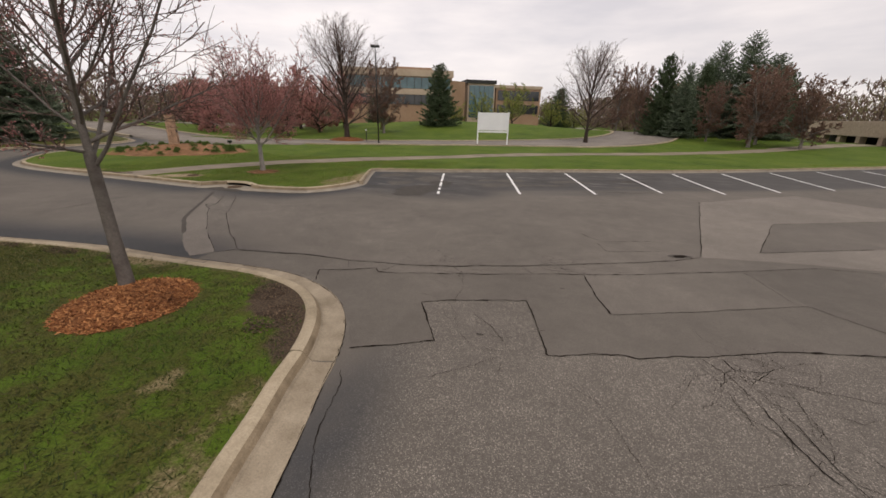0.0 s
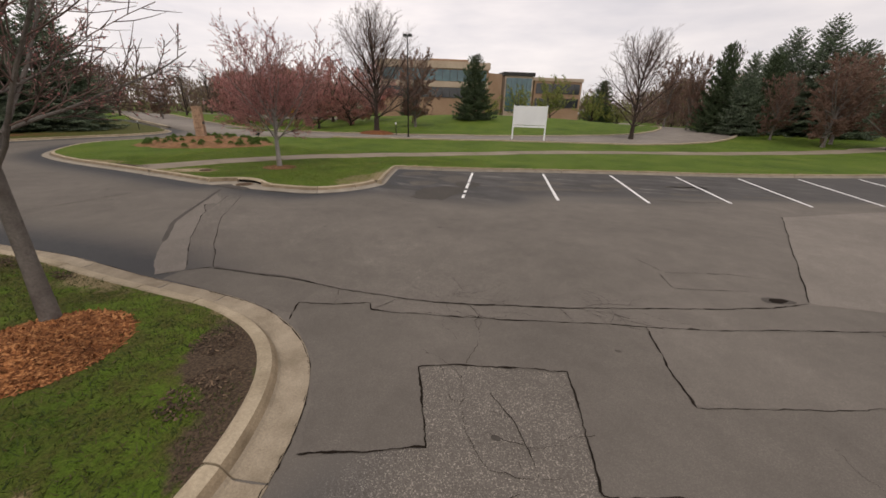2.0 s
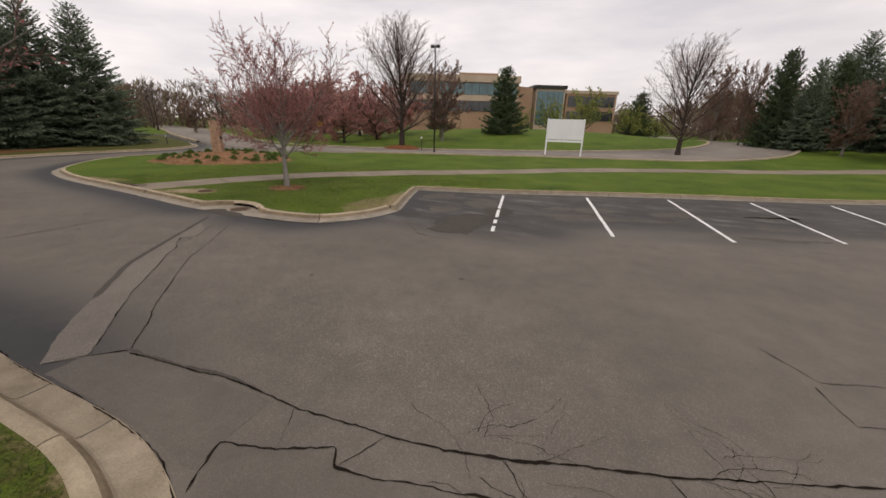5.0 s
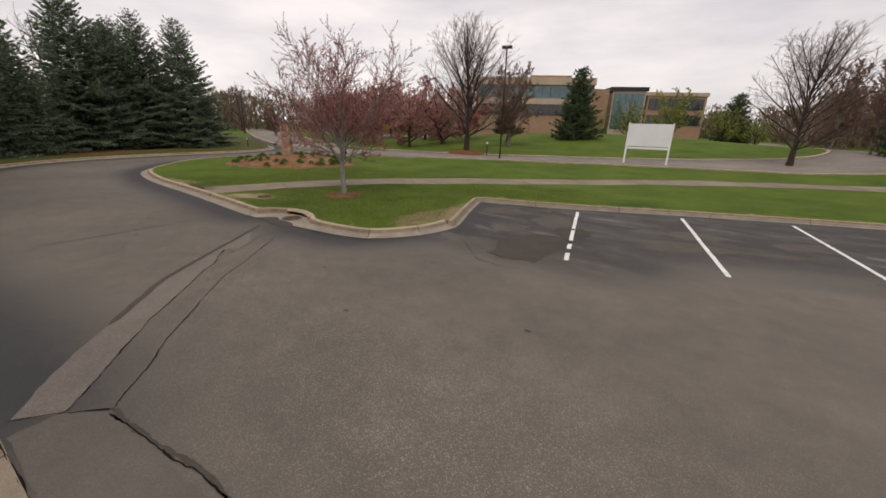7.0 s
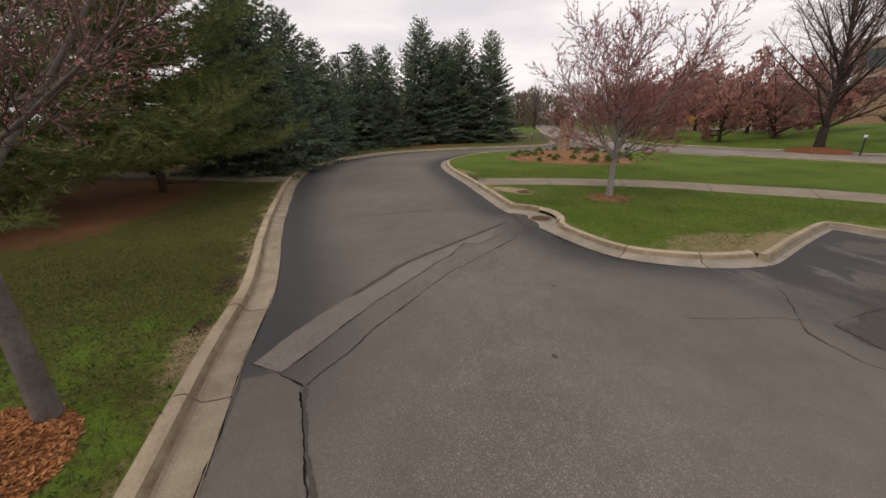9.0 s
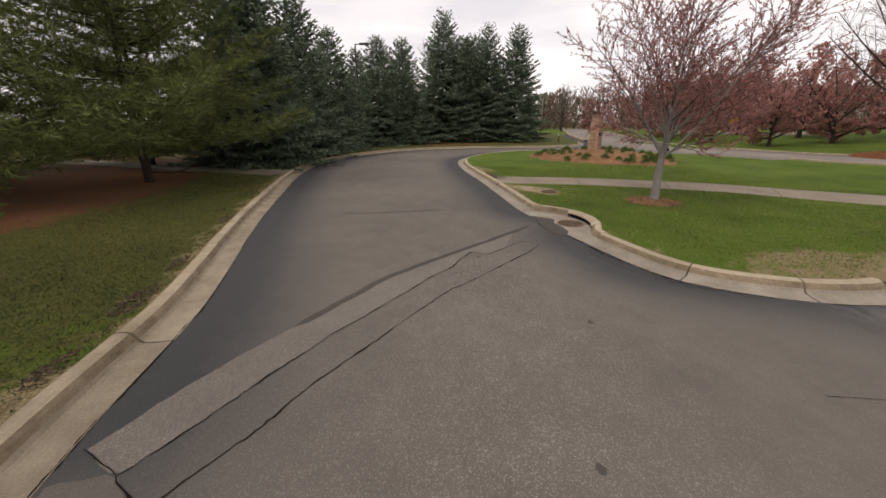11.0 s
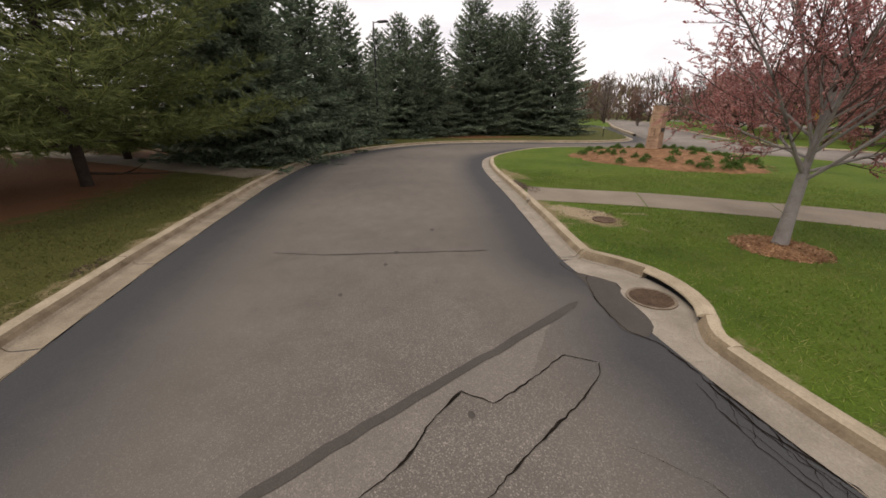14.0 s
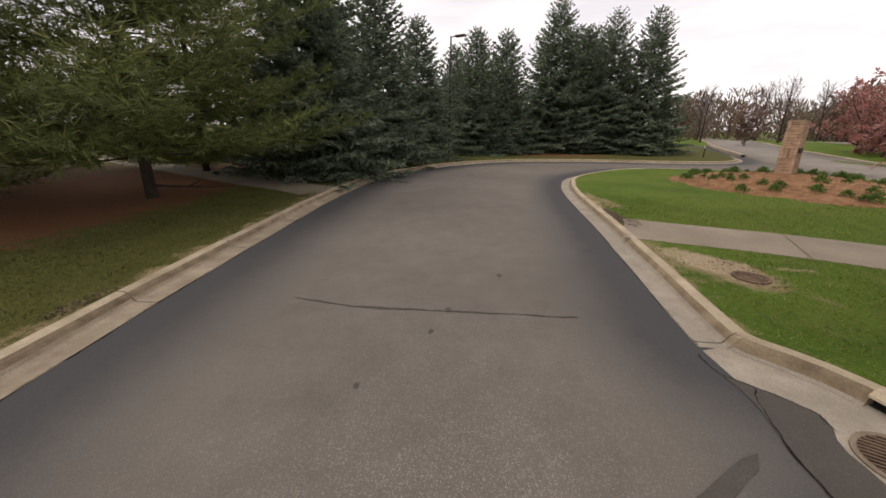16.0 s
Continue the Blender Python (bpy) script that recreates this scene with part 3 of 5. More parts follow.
def uneven(pts, step, amp, seed):
    """A line that wavers like a break in asphalt."""
    P = np.array(pts, float)
    s = np.concatenate([[0], np.cumsum(np.linalg.norm(np.diff(P, axis=0), axis=1))])
    k = np.linspace(0, s[-1], max(3, int(s[-1] / step)))
    Q = np.stack([np.interp(k, s, P[:, j]) for j in (0, 1)], 1)
    r = np.random.RandomState(seed)
    n = len(Q)
    w = np.convolve(r.normal(0, 1, n + 12), np.ones(9) / 3.0, "same")[6:n + 6] + r.normal(0, 0.55, n)
    w[0] = w[-1] = 0
    return Q + normals(Q) * (w * amp)[:, None]


def crack(pts, width=0.02, seed=1, amp=0.008, step=0.05, mat=None):
    L = uneven(pts, step, amp, seed)
    r = np.random.RandomState(seed + 50)
    wide = np.convolve(r.gamma(2.0, 0.5, len(L) + 6), np.ones(3) / 3, "same")[3:len(L) + 3]
    w = width * (0.74 * np.clip(wide, 0.25, 2.6) if width < 0.06 else 0.85 + 0.12 * np.clip(wide, 0, 2))
    w[0] = w[-1] = 0.003
    ob = ribbon("crack", L, w, 0.0075, mat or M_TAR, road, smooth=False)
    return ob


def patch(pts, mat, z, seed, amp=0.012, step=0.12):
    P = uneven(list(pts) + [pts[0]], step, amp, seed)[:-1]
    bm = bmesh.new()
    f = bm.faces.new([bm.verts.new((x, y, z)) for x, y in P])
    f.normal_update()
    if f.normal.z < 0:
        f.normal_flip()
    bmesh.ops.triangulate(bm, faces=[f])
    return part("asphalt_patch", bm, mat, road)


EAST_EDGE = [(8.7, 10.0), (8.72, 10.9), (9.1, 11.95), (9.55, 12.5)]
NOTCH = [(0.76, 7.17), (1.24, 7.4), (1.76, 7.66), (1.23, 8.63), (1.67, 8.86), (2.84, 9.23), (3.04, 8.5), (3.2, 7.78), (3.71, 7.96), (4.11, 8.09), (4.3, 8.05), (4.72, 8.25), (5.05, 8.33), (5.63, 8.6), (6.19, 8.82), (7.7, 9.17)]
CRACK_B = [(9.55, 12.65), (8.5, 12.6), (6.8, 11.85), (5.4, 11.28), (4.7, 10.97), (3.79, 10.67), (3.34, 10.56), (2.86, 10.38), (2.26, 10.18), (1.67, 9.99), (1.07, 9.79), (0.43, 9.62), (0.03, 9.53), (-0.1, 9.71), (-0.57, 9.43), (-1.07, 9.29), (-0.95, 9.0)]
CRACK_A = [(-3.35, 9.66), (-2.58, 9.78), (-1.92, 9.9), (-1.41, 9.92), (-0.79, 9.9), (-0.21, 9.98), (0.33, 10.05), (0.9, 10.16), (1.56, 10.37), (2.2, 10.6), (2.84, 10.83), (3.51, 11.12), (4.22, 11.44), (4.96, 11.74), (5.81, 12.18), (6.33, 12.52)]
STRIP_MID = [(-3.72, 9.4), (-4.13, 9.75), (-4.7, 10.17), (-5.28, 10.66), (-5.95, 11.3), (-6.6, 11.9), (-7.05, 12.36), (-7.4, 12.6), (-7.68, 12.85), (-7.5, 13.11), (-7.73, 13.46), (-8.1, 13.95), (-7.97, 14.25)]
STRIP_EAST = [(-3.4, 9.7), (-3.87, 10.11), (-4.45, 10.56), (-5.04, 11.1), (-5.81, 11.81), (-6.21, 12.23), (-6.47, 12.61), (-6.77, 12.97), (-7.1, 13.36), (-7.48, 13.84), (-7.8, 14.18), (-7.97, 14.27)]
STRIP_WEST = [(-4.0, 9.06), (-4.44, 9.32), (-4.98, 9.71), (-5.51, 10.2), (-6.26, 10.85), (-6.63, 11.2), (-7.01, 11.62), (-7.48, 12.28), (-8.04, 13.05), (-8.39, 13.53), (-8.82, 14.12)]
patch(NOTCH + EAST_EDGE + CRACK_B + [(-0.48, 8.64), (0.05, 8.22), (0.44, 7.7)], M_SMOOTH, 0.003, 3)
patch([(3.79, 10.65), (3.93, 9.82), (4.11, 9.16), (5.01, 9.51), (6.19, 10.02), (7.25, 10.48), (6.85, 11.8), (5.4, 11.25)], M_SMOOTH2, 0.005, 4)
patch([(8.35, 19.3), (7.3, 15.8), (6.35, 12.55), (8.0, 12.75), (9.7, 12.85), (10.7, 13.45), (17, 15.8), (20, 19.5), (16.5, 19.8), (14.2, 20.6), (12.7, 22.3)], M_PALE, 0.003, 5)
patch([(9.4, 16.5), (7.75, 13.3), (10.6, 14.55), (15.5, 16.2), (17.5, 18.9), (14.9, 18.95)], M_SMOOTH, 0.005, 6)
patch(STRIP_WEST + STRIP_MID[::-1][2:], M_STRIP, 0.003, 7)
patch([(-3.4, 9.66), (-1.1, 9.88), (-1.05, 9.3), (-0.95, 8.98), (-2.2, 9.05), (-3.75, 8.99), (-3.72, 9.38)], M_SMOOTH, 0.0032, 8)
for i, (c, w) in enumerate(((NOTCH, 0.022), (CRACK_B, 0.022), (CRACK_A, 0.024), ([(3.79, 10.67), (3.93, 9.82), (4.11, 9.16)], 0.024), ([(4.11, 9.16), (5.01, 9.51), (6.19, 10.02), (7.25, 10.48), (7.92, 9.72), (8.8, 9.62)], 0.013),
                            ([(6.87, 11.82), (7.1, 10.43)], 0.011), ([(8.35, 19.3), (7.3, 15.8), (6.37, 12.6)], 0.022), ([(14.9, 18.95), (9.4, 16.5), (7.75, 13.3), (10.6, 14.55)], 0.022),
                            ([(3.88, 13.57), (4.32, 12.97), (5.51, 13.4), (6.15, 13.45)], 0.009), ([(4.25, 12.85), (4.38, 12.24), (5.56, 12.66)], 0.012),
                            (STRIP_MID, 0.016), (STRIP_EAST, 0.015), ([(-3.72, 9.4), (-3.4, 9.7)], 0.03), ([(-4.0, 9.04), (-3.85, 9.25), (-3.72, 9.4)], 0.012),
                            ([(-0.95, 9.0), (-0.85, 8.84)], 0.05), ([(1.9, 6.95), (2.3, 7.27), (2.6, 7.55)], 0.007), ([(2.1, 8.55), (2.4, 8.28), (2.72, 7.75)], 0.008), ([(1.45, 8.75), (1.75, 8.3), (2.4, 8.3)], 0.006),
                            ([(5.05, 8.33), (5.26, 8.05), (5.37, 7.59), (5.43, 7.12), (5.5, 6.8), (5.85, 6.2), (6.1, 5.5)], 0.012), ([(5.3, 8.4), (5.42, 7.91), (5.6, 7.3), (5.65, 6.8), (6.0, 6.1)], 0.008),
                            ([(5.6, 8.52), (5.84, 8.34), (5.42, 7.91)], 0.007), ([(5.26, 8.05), (5.95, 8.03), (6.8, 7.98)], 0.006), ([(3.37, 7.35), (3.71, 7.09), (3.86, 6.8), (4.1, 6.2)], 0.005),
                            ([(0.9, 6.75), (1.04, 6.51), (1.16, 5.91), (1.33, 5.57), (1.5, 5.3), (1.75, 4.4)], 0.011), ([(0.25, 10.05), (0.05, 9.55)], 0.01), ([(2.6, 10.75), (2.86, 10.4)], 0.008), ([(1.3, 10.3), (1.6, 10.0)], 0.008),
                            ([(-0.8, 9.9), (-0.65, 9.62), (-0.57, 9.43)], 0.009), ([(2.84, 10.83), (3.3, 10.86), (3.6, 10.82)], 0.007), ([(3.4, 10.9), (3.34, 10.57)], 0.007), ([(-6.2, 12.5), (-6.5, 12.95), (-6.3, 13.4)], 0.004),
                            ([(-6.0, 12.6), (-6.15, 12.2)], 0.005), ([(-7.0, 14.0), (-6.7, 14.4), (-6.0, 14.6)], 0.004))):
    if w:
        crack(c, w, 10 + i)
patch([(-2.85, 16.62), (-2.26, 16.5), (-1.96, 16.7), (-1.69, 16.66), (-1.58, 17.4), (-1.42, 18.0), (-1.5, 18.85), (-2.1, 18.95), (-2.5, 18.9), (-3.0, 18.3), (-2.95, 17.5)], M_BLOT2, 0.0035, 31, 0.05)
patch([(-1.5, 18.85), (-1.2, 19.5), (-1.15, 20.15), (-1.8, 20.3), (-2.4, 20.0), (-2.1, 19.1)], M_BLOT2, 0.0036, 32, 0.06)
patch([(-3.6, 18.4), (-3.2, 18.8), (-2.95, 19.6), (-3.5, 19.7), (-4.1, 19.1)], M_STAINED, 0.0037, 35, 0.06)
patch([(-2.6, 19.7), (-2.2, 20.6), (-2.3, 21.5), (-3.0, 21.4), (-3.3, 20.5)], M_STAINED, 0.0037, 36, 0.08)
patch([(-5.0, 20.2), (-4.4, 20.7), (-4.3, 21.8), (-5.0, 21.6), (-5.4, 20.9)], M_STAINED, 0.0037, 37, 0.08)
patch([(0.2, 19.4), (1.5, 19.9), (2.4, 20.7), (1.4, 20.8), (0.2, 20.2)], M_STAINED, 0.0037, 38, 0.08)
crack([(-1.96, 16.7), (-2.26, 16.5), (-2.85, 16.62), (-2.95, 17.5), (-3.0, 18.3)], 0.012, 200)
crack([(-2.85, 16.6), (-3.2, 16.1), (-3.3, 15.6), (-3.5, 14.9)], 0.008, 201)
for i, (x, y, rx, ry) in enumerate(((5.8, 20.3, 1.5, 0.14), (2.8, 20.9, 1.3, 0.12), (6.3, 21.8, 0.6, 0.14), (-0.4, 20.0, 0.8, 0.14), (-4.4, 21.1, 0.5, 0.2), (9.0, 22.6, 0.9, 0.12))):
    patch([(x + rx * math.cos(a), y + 0.36 * rx * math.cos(a) + ry * math.sin(a)) for a in np.linspace(0, math.tau, 9)[:-1]], M_STAINED, 0.004, 60 + i, 0.07)
for i, (x, y, rx, ry) in enumerate(((-4.1, 22.0, 0.8, 0.2), (0.7, 21.5, 1.0, 0.3), (3.9, 22.3, 0.9, 0.28), (6.6, 23.5, 1.0, 0.28))):
    patch([(x + rx * math.cos(a), y + 0.35 * rx * math.cos(a) + ry * math.sin(a)) for a in np.linspace(0, math.tau, 9)[:-1]], M_STAINED, 0.0035, 40 + i, 0.13)


def crack_web(cx, cy, reach, count, seed, heading):
    """A spreading net of fine cracks."""
    r = random.Random(seed)
    for k in range(count):
        x, y = cx + r.uniform(-1, 1) * reach, cy + r.uniform(-1, 1) * reach
        a = radians(heading + r.choice((0, 0, 70, -60)) + r.uniform(-25, 25))
        pts = [(x, y)]
        for _ in range(r.randint(3, 6)):
            a += r.uniform(-0.6, 0.6)
            x, y = x + math.cos(a) * r.uniform(0.12, 0.28), y + math.sin(a) * r.uniform(0.12, 0.28)
            pts.append((x, y))
        crack(pts, r.uniform(0.003, 0.0055), seed * 100 + k, 0.012, 0.04)


patch([(-10.13, 14.9), (-9.98, 15.1), (-9.68, 15.42), (-9.48, 15.36), (-9.33, 15.27), (-8.95, 15.28), (-8.75, 15.28), (-8.5, 15.2), (-8.3, 15.0), (-8.48, 14.8), (-8.83, 14.83), (-9.25, 14.85), (-9.82, 14.95)], M_DARK, 0.0065, 33, 0.008)
crack_web(5.35, 7.75, 0.5, 24, 1, -65)
crack_web(5.7, 8.2, 0.3, 10, 9, 20)
crack_web(5.6, 6.7, 0.45, 12, 2, -75)
crack_web(2.1, 8.2, 0.45, 4, 3, -20)
crack_web(1.3, 10.1, 0.4, 14, 4, 25)
crack_web(3.3, 10.85, 0.35, 12, 5, 30)
# the broken edge of the asphalt along the gutter nose
EDGE = NOSE[(NOSE[:, 0] > -7.7) & (NOSE[:, 1] < 16.3)]
EDGE_N = normals(EDGE)
for k, off in enumerate((0.05, 0.11, 0.18)):
    crack((EDGE - EDGE_N * off)[k:len(EDGE) - 3 * k], 0.0075, 300 + k, 0.022, 0.06)
for k in range(0, len(EDGE) - 1):
    crack([tuple(EDGE[k] - EDGE_N[k] * 0.03), tuple(EDGE[k + 1] - EDGE_N[k + 1] * (0.14 + 0.05 * (k % 3)))], 0.006, 310 + k, 0.01, 0.03)
# tar seals and the paving joint
crack([(-3.4, 9.7), (-2.6, 9.8), (-1.92, 9.9), (-1.4, 9.93)], 0.055, 71, 0.012, mat=M_DARK)
crack([(-5.51, 10.2), (-6.0, 10.62), (-6.44, 11.02), (-6.8, 11.36), (-7.2, 11.87), (-7.76, 12.64), (-8.39, 13.53), (-8.82, 14.12), (-9.2, 14.6)], 0.11, 72, 0.012, 0.16, mat=M_DARK)
crack([(-11.26, 10.11), (-11.1, 10.98), (-11.11, 12.06), (-11.13, 13.05), (-11.14, 13.82)], 0.035, 73, 0.008, mat=M_DARK)
for i, (c, w) in enumerate((([(-7.7, 15.13), (-7.08, 15.13), (-6.71, 15.26), (-6.25, 15.36), (-5.9, 15.52), (-5.5, 15.85), (-5.1, 16.4)], 0.02), ([(-10.49, 14.88), (-10.13, 14.89), (-9.98, 15.08), (-9.68, 15.41), (-9.48, 15.36)], 0.014),
                            ([(-9.98, 15.08), (-9.82, 14.97), (-9.25, 14.85), (-8.83, 14.83), (-8.48, 14.86), (-8.24, 15.06), (-7.7, 15.13)], 0.02), ([(-7.6, 15.0), (-7.0, 14.95), (-6.5, 15.05), (-5.9, 15.3), (-5.4, 15.6)], 0.008),
                            ([(-4.0, 17.2), (-3.4, 16.7), (-2.8, 16.1), (-2.2, 15.95), (-1.8, 16.1)], 0.012))):
    crack(c, w, 80 + i, 0.014, 0.06)
for i, (x, y, r) in enumerate(((-11.15, 12.2, 0.05), (-10.6, 12.05, 0.035), (-12.4, 12.9, 0.04), (-9.6, 11.5, 0.03), (-7.4, 12.9, 0.03), (-3.2, 12.6, 0.035), (-0.6, 13.8, 0.04), (3.4, 9.9, 0.03), (2.3, 8.0, 0.03), (-5.0, 13.6, 0.03))):
    patch([(x + 1.5 * r * math.cos(a), y + r * math.sin(a)) for a in np.linspace(0, math.tau, 9)[:-1]], M_DARK, 0.0048, 120 + i, 0.004, 0.02)
for mat, k, z, seed in ((M_DARK, 1.0, 0.0052, 140), (M_TAR, 0.6, 0.0062, 141)):
    pit = patch([(5.92 + 0.26 * k * math.cos(a), 12.45 + 0.13 * k * math.sin(a) + 0.06 * math.cos(a)) for a in np.linspace(0, math.tau, 11)[:-1]], mat, z, seed, 0.014, 0.05)
    pit.name = "pothole"

# the open joint between asphalt and gutter
for k, seg in enumerate((L_SOUTH[40:-20], NOSE[(NOSE[:, 0] < -10.6)][30:], NOSE[(NOSE[:, 0] > -7.8)])):
    crack(seg[::2], 0.02, 120 + k, 0.006)

# parking lines
NEAR = [(-1.14, 17.25), (1.88, 18.4), (4.77, 19.45), (7.45, 20.8), (9.95, 21.5), (12.5, 22.9), (15.3, 24.6), (18.4, 26.3), (21.6, 28.1), (25.0, 30.0)]
HEAD = [(-2.5, 22.75), (0.63, 24.15), (3.67, 25.45), (6.65, 26.6), (9.5, 27.7), (12.4, 29.1), (15.5, 30.8), (18.8, 32.8), (22.3, 34.9), (26.0, 37.1)]
for i, (a, b) in enumerate(zip(NEAR, HEAD)):
    A, B = np.array(a), np.array(b)
    runs = [(0.0, 0.1), (0.16, 0.24), (0.3, 0.5), (0.53, 0.98)] if i == 0 else [(0.0, 0.985)]
    for u, v in runs:
        L = uneven([A + (B - A) * u, A + (B - A) * v], 0.15, 0.004, i)
        ribbon("parking_line", L, np.full(len(L), 0.105), 0.0095, M_PAINT, road, smooth=False)

kerb_s = thing("kerb_south", (0, 0, 0), "weathered concrete kerb and gutter round the lawn island", "kerb", kind="structure")
kerb_n = thing("kerb_north", (0, 0, 0), "weathered concrete kerb and gutter beside the drive", "kerb", kind="structure")
kerb_b = thing("kerb_bay", (0, 0, 0), "low concrete kerb at the head of the parking bays", "kerb", kind="structure")
kerb_e = thing("kerb_east", (0, 0, 0), "rounded concrete kerb nose of a lawn island", "kerb", kind="structure")


def along(line, x, y):
    s = np.concatenate([[0], np.cumsum(np.linalg.norm(np.diff(line, axis=0), axis=1))])
    return s[np.argmin(np.hypot(line[:, 0] - x, line[:, 1] - y))]


def length(line):
    return float(np.linalg.norm(np.diff(line, axis=0), axis=1).sum())


js = [0, 4, 7, along(L_SOUTH, 1.3, 4.9), along(L_SOUTH, 0.78, 6.8), along(L_SOUTH, -2.3, 9.02), along(L_SOUTH, -3.4, 8.97), along(L_SOUTH, -5.45, 8.95)]
while js[-1] < length(L_SOUTH) - 3:
    js.append(js[-1] + (3.2 if len(js) == 8 else 2.3))
kerb_pieces(kerb_s, L_SOUTH, 1, GUTTERED, js, pan=M_GUTTER_OLD)
g0, g1 = along(L_NORTH, -10.55, 14.96), along(L_NORTH, -7.9, 15.17)
jn = [k * (g0 - 0.12) / 11 for k in range(12)] + [g0]
kerb_pieces(kerb_n, L_NORTH, 1, GUTTERED, jn)
jn = [g1 - 0.09, along(L_NORTH, -5.95, 15.55), along(L_NORTH, -4.95, 16.8), along(L_NORTH, -4.72, 18.2)]
kerb_pieces(kerb_n, L_NORTH, 1, GUTTERED, jn)
bay = L_BAY
kerb_pieces(kerb_b, bay, 1, PLAIN, [0] + [3.0 * k + 0.15 for k in range(1, 22)])
kerb_pieces(kerb_e, L_EAST, -1, GUTTERED, [0, 4, 7, 10, 13, 15.5, 17.2, 18.9, 20.6, 23, 26, 30, 34])

# the storm inlet: gutter pan, kerb bowed back round the grate
kerb_pieces(kerb_n, INLET, 1, [(0.34, -0.25), (0.36, 0.008), (0.405, 0.03), (0.445, 0.11), (0.475, 0.15), (0.52, 0.165), (0.60, 0.162), (0.632, 0.14), (0.64, -0.25)], [0, 1.05], 0.002)
kerb_pieces(kerb_n, INLET, 1, [(0.39, 0.105), (0.395, 0.125), (0.445, 0.148), (0.475, 0.163), (0.52, 0.17), (0.60, 0.167), (0.632, 0.142), (0.64, -0.25), (0.60, -0.25), (0.6, 0.105)], [1.05, 2.05], 0.0)
kerb_pieces(kerb_n, INLET, 1, [(0.34, -0.25), (0.36, 0.008), (0.405, 0.03), (0.445, 0.11), (0.475, 0.15), (0.52, 0.165), (0.60, 0.162), (0.632, 0.14), (0.64, -0.25)], [2.05, length(INLET)], 0.002)

bm = bmesh.new()
pan = list(INLET + normals(INLET) * 0.39) 
ring = [bm.verts.new((x, y, 0.004)) for x, y in [(-10.55, 14.95), (-7.9, 15.15)] + [tuple(p) for p in pan[::-1]]]
f = bm.faces.new(ring)
f.normal_update()
if f.normal.z < 0:
    f.normal_flip()
bmesh.ops.triangulate(bm, faces=[f])
part("gutter_pan", bm, M_GUTTER, kerb_n)
S_IN = np.concatenate([[0], np.cumsum(np.linalg.norm(np.diff(INLET, axis=0), axis=1))])
mouth = (S_IN > 1.0) & (S_IN < 2.1)
back = INLET[mouth] + normals(INLET)[mouth] * 0.47
n_b = len(back)
# shallow strip whose near-black colour stands for the shade in the mouth
mesh_from("inlet_throat", [(x, y, z) for z in (0.0, 0.118) for x, y in back], [(k, k + 1, k + 1 + n_b, k + n_b) for k in range(n_b - 1)], M_DARKIN, kerb_n, "storm drain opening, its inner shade painted on a near-black strip")


def grate():
    root = thing("drain_grate", (-9.19, 15.6, 0.008), "round rusty cast-iron storm grate in the gutter", "drain")
    bm = bmesh.new()
    n = 28
    for r0, r1, z0, z1 in ((0.27, 0.31, 0.0, 0.012),):
        va = [[bm.verts.new((r * math.cos(k * math.tau / n), r * math.sin(k * math.tau / n), z)) for k in range(n)] for r, z in ((r0, z0), (r0, z1), (r1, z1), (r1, z0))]
        for a, b in zip(va, va[1:]):
            for k in range(n):
                bm.faces.new((a[k], a[(k + 1) % n], b[(k + 1) % n], b[k]))
    part("rim", bm, M_RUST, root)
    # flat disc, the depth under the bars put into its colour
    part("pit", lathe([(0.27, 0.0), (0.27, 0.002)], 24), M_DARKIN, root, "flat near-black disc painted as the shade under the bars")
    for i in range(-6, 7):
        y = i * 0.042
        part("grate_bar", box(2 * math.sqrt(max(0.002, 0.275 ** 2 - y * y)), 0.019, 0.007, (0, y, 0.006)), M_RUST_DARK, root)
    root.matrix_basis = pose(-9.19, 15.6, 0.008, 0, 0, 62)


grate()

# the footpath: concrete slabs, each a piece
PATH = spline([(-15.5, 15.4), (-15.2, 16.3), (-14.65, 17.8), (-14.0, 19.3), (-13.2, 21.0), (-11.9, 22.75), (-9.9, 24.9), (-7.2, 27.4), (-4.0, 30.1), (-0.45, 33.3), (3.7, 36.2), (8.2, 38.4), (13.1, 41.3), (19, 45), (27, 51), (45, 66)], 0.025)
path = thing("footpath", (0, 0, 0), "tan concrete footpath of cast slabs across the lawn", "path", kind="structure")
i = 18
while i < len(PATH) - 140:
    ribbon("slab", PATH[i:i + 120], 1.9, lambda x, y: land(x, y) + 0.009, M_PATH, path, skirt=0.1, smooth=False)
    i += 120

# the far drive behind the sign, and its junction
DRIVE = spline([(-130, 80), (-90, 61), (-62, 47.5), (-46, 40.6), (-36, 37), (-27.5, 36.3), (-19.3, 38.6), (-10.5, 42.0), (-5, 44.2), (2.3, 47.3), (7.8, 50.8), (12.5, 57), (15, 66), (14.5, 80), (11, 100), (9, 150)], 0.6)
wd = np.interp(DRIVE[:, 0], [-60, -38, -27, -16, -8, -2, 4], [6.5, 6.2, 6.0, 5.2, 5.2, 5.8, 8.0])


def drive_z(x, y):
    """The drive dips to the road's level where they meet."""
    return land(x, y) + 0.03 - bump_at(x, y, -34, 34.3, 6.5, 4.5, 0.155)


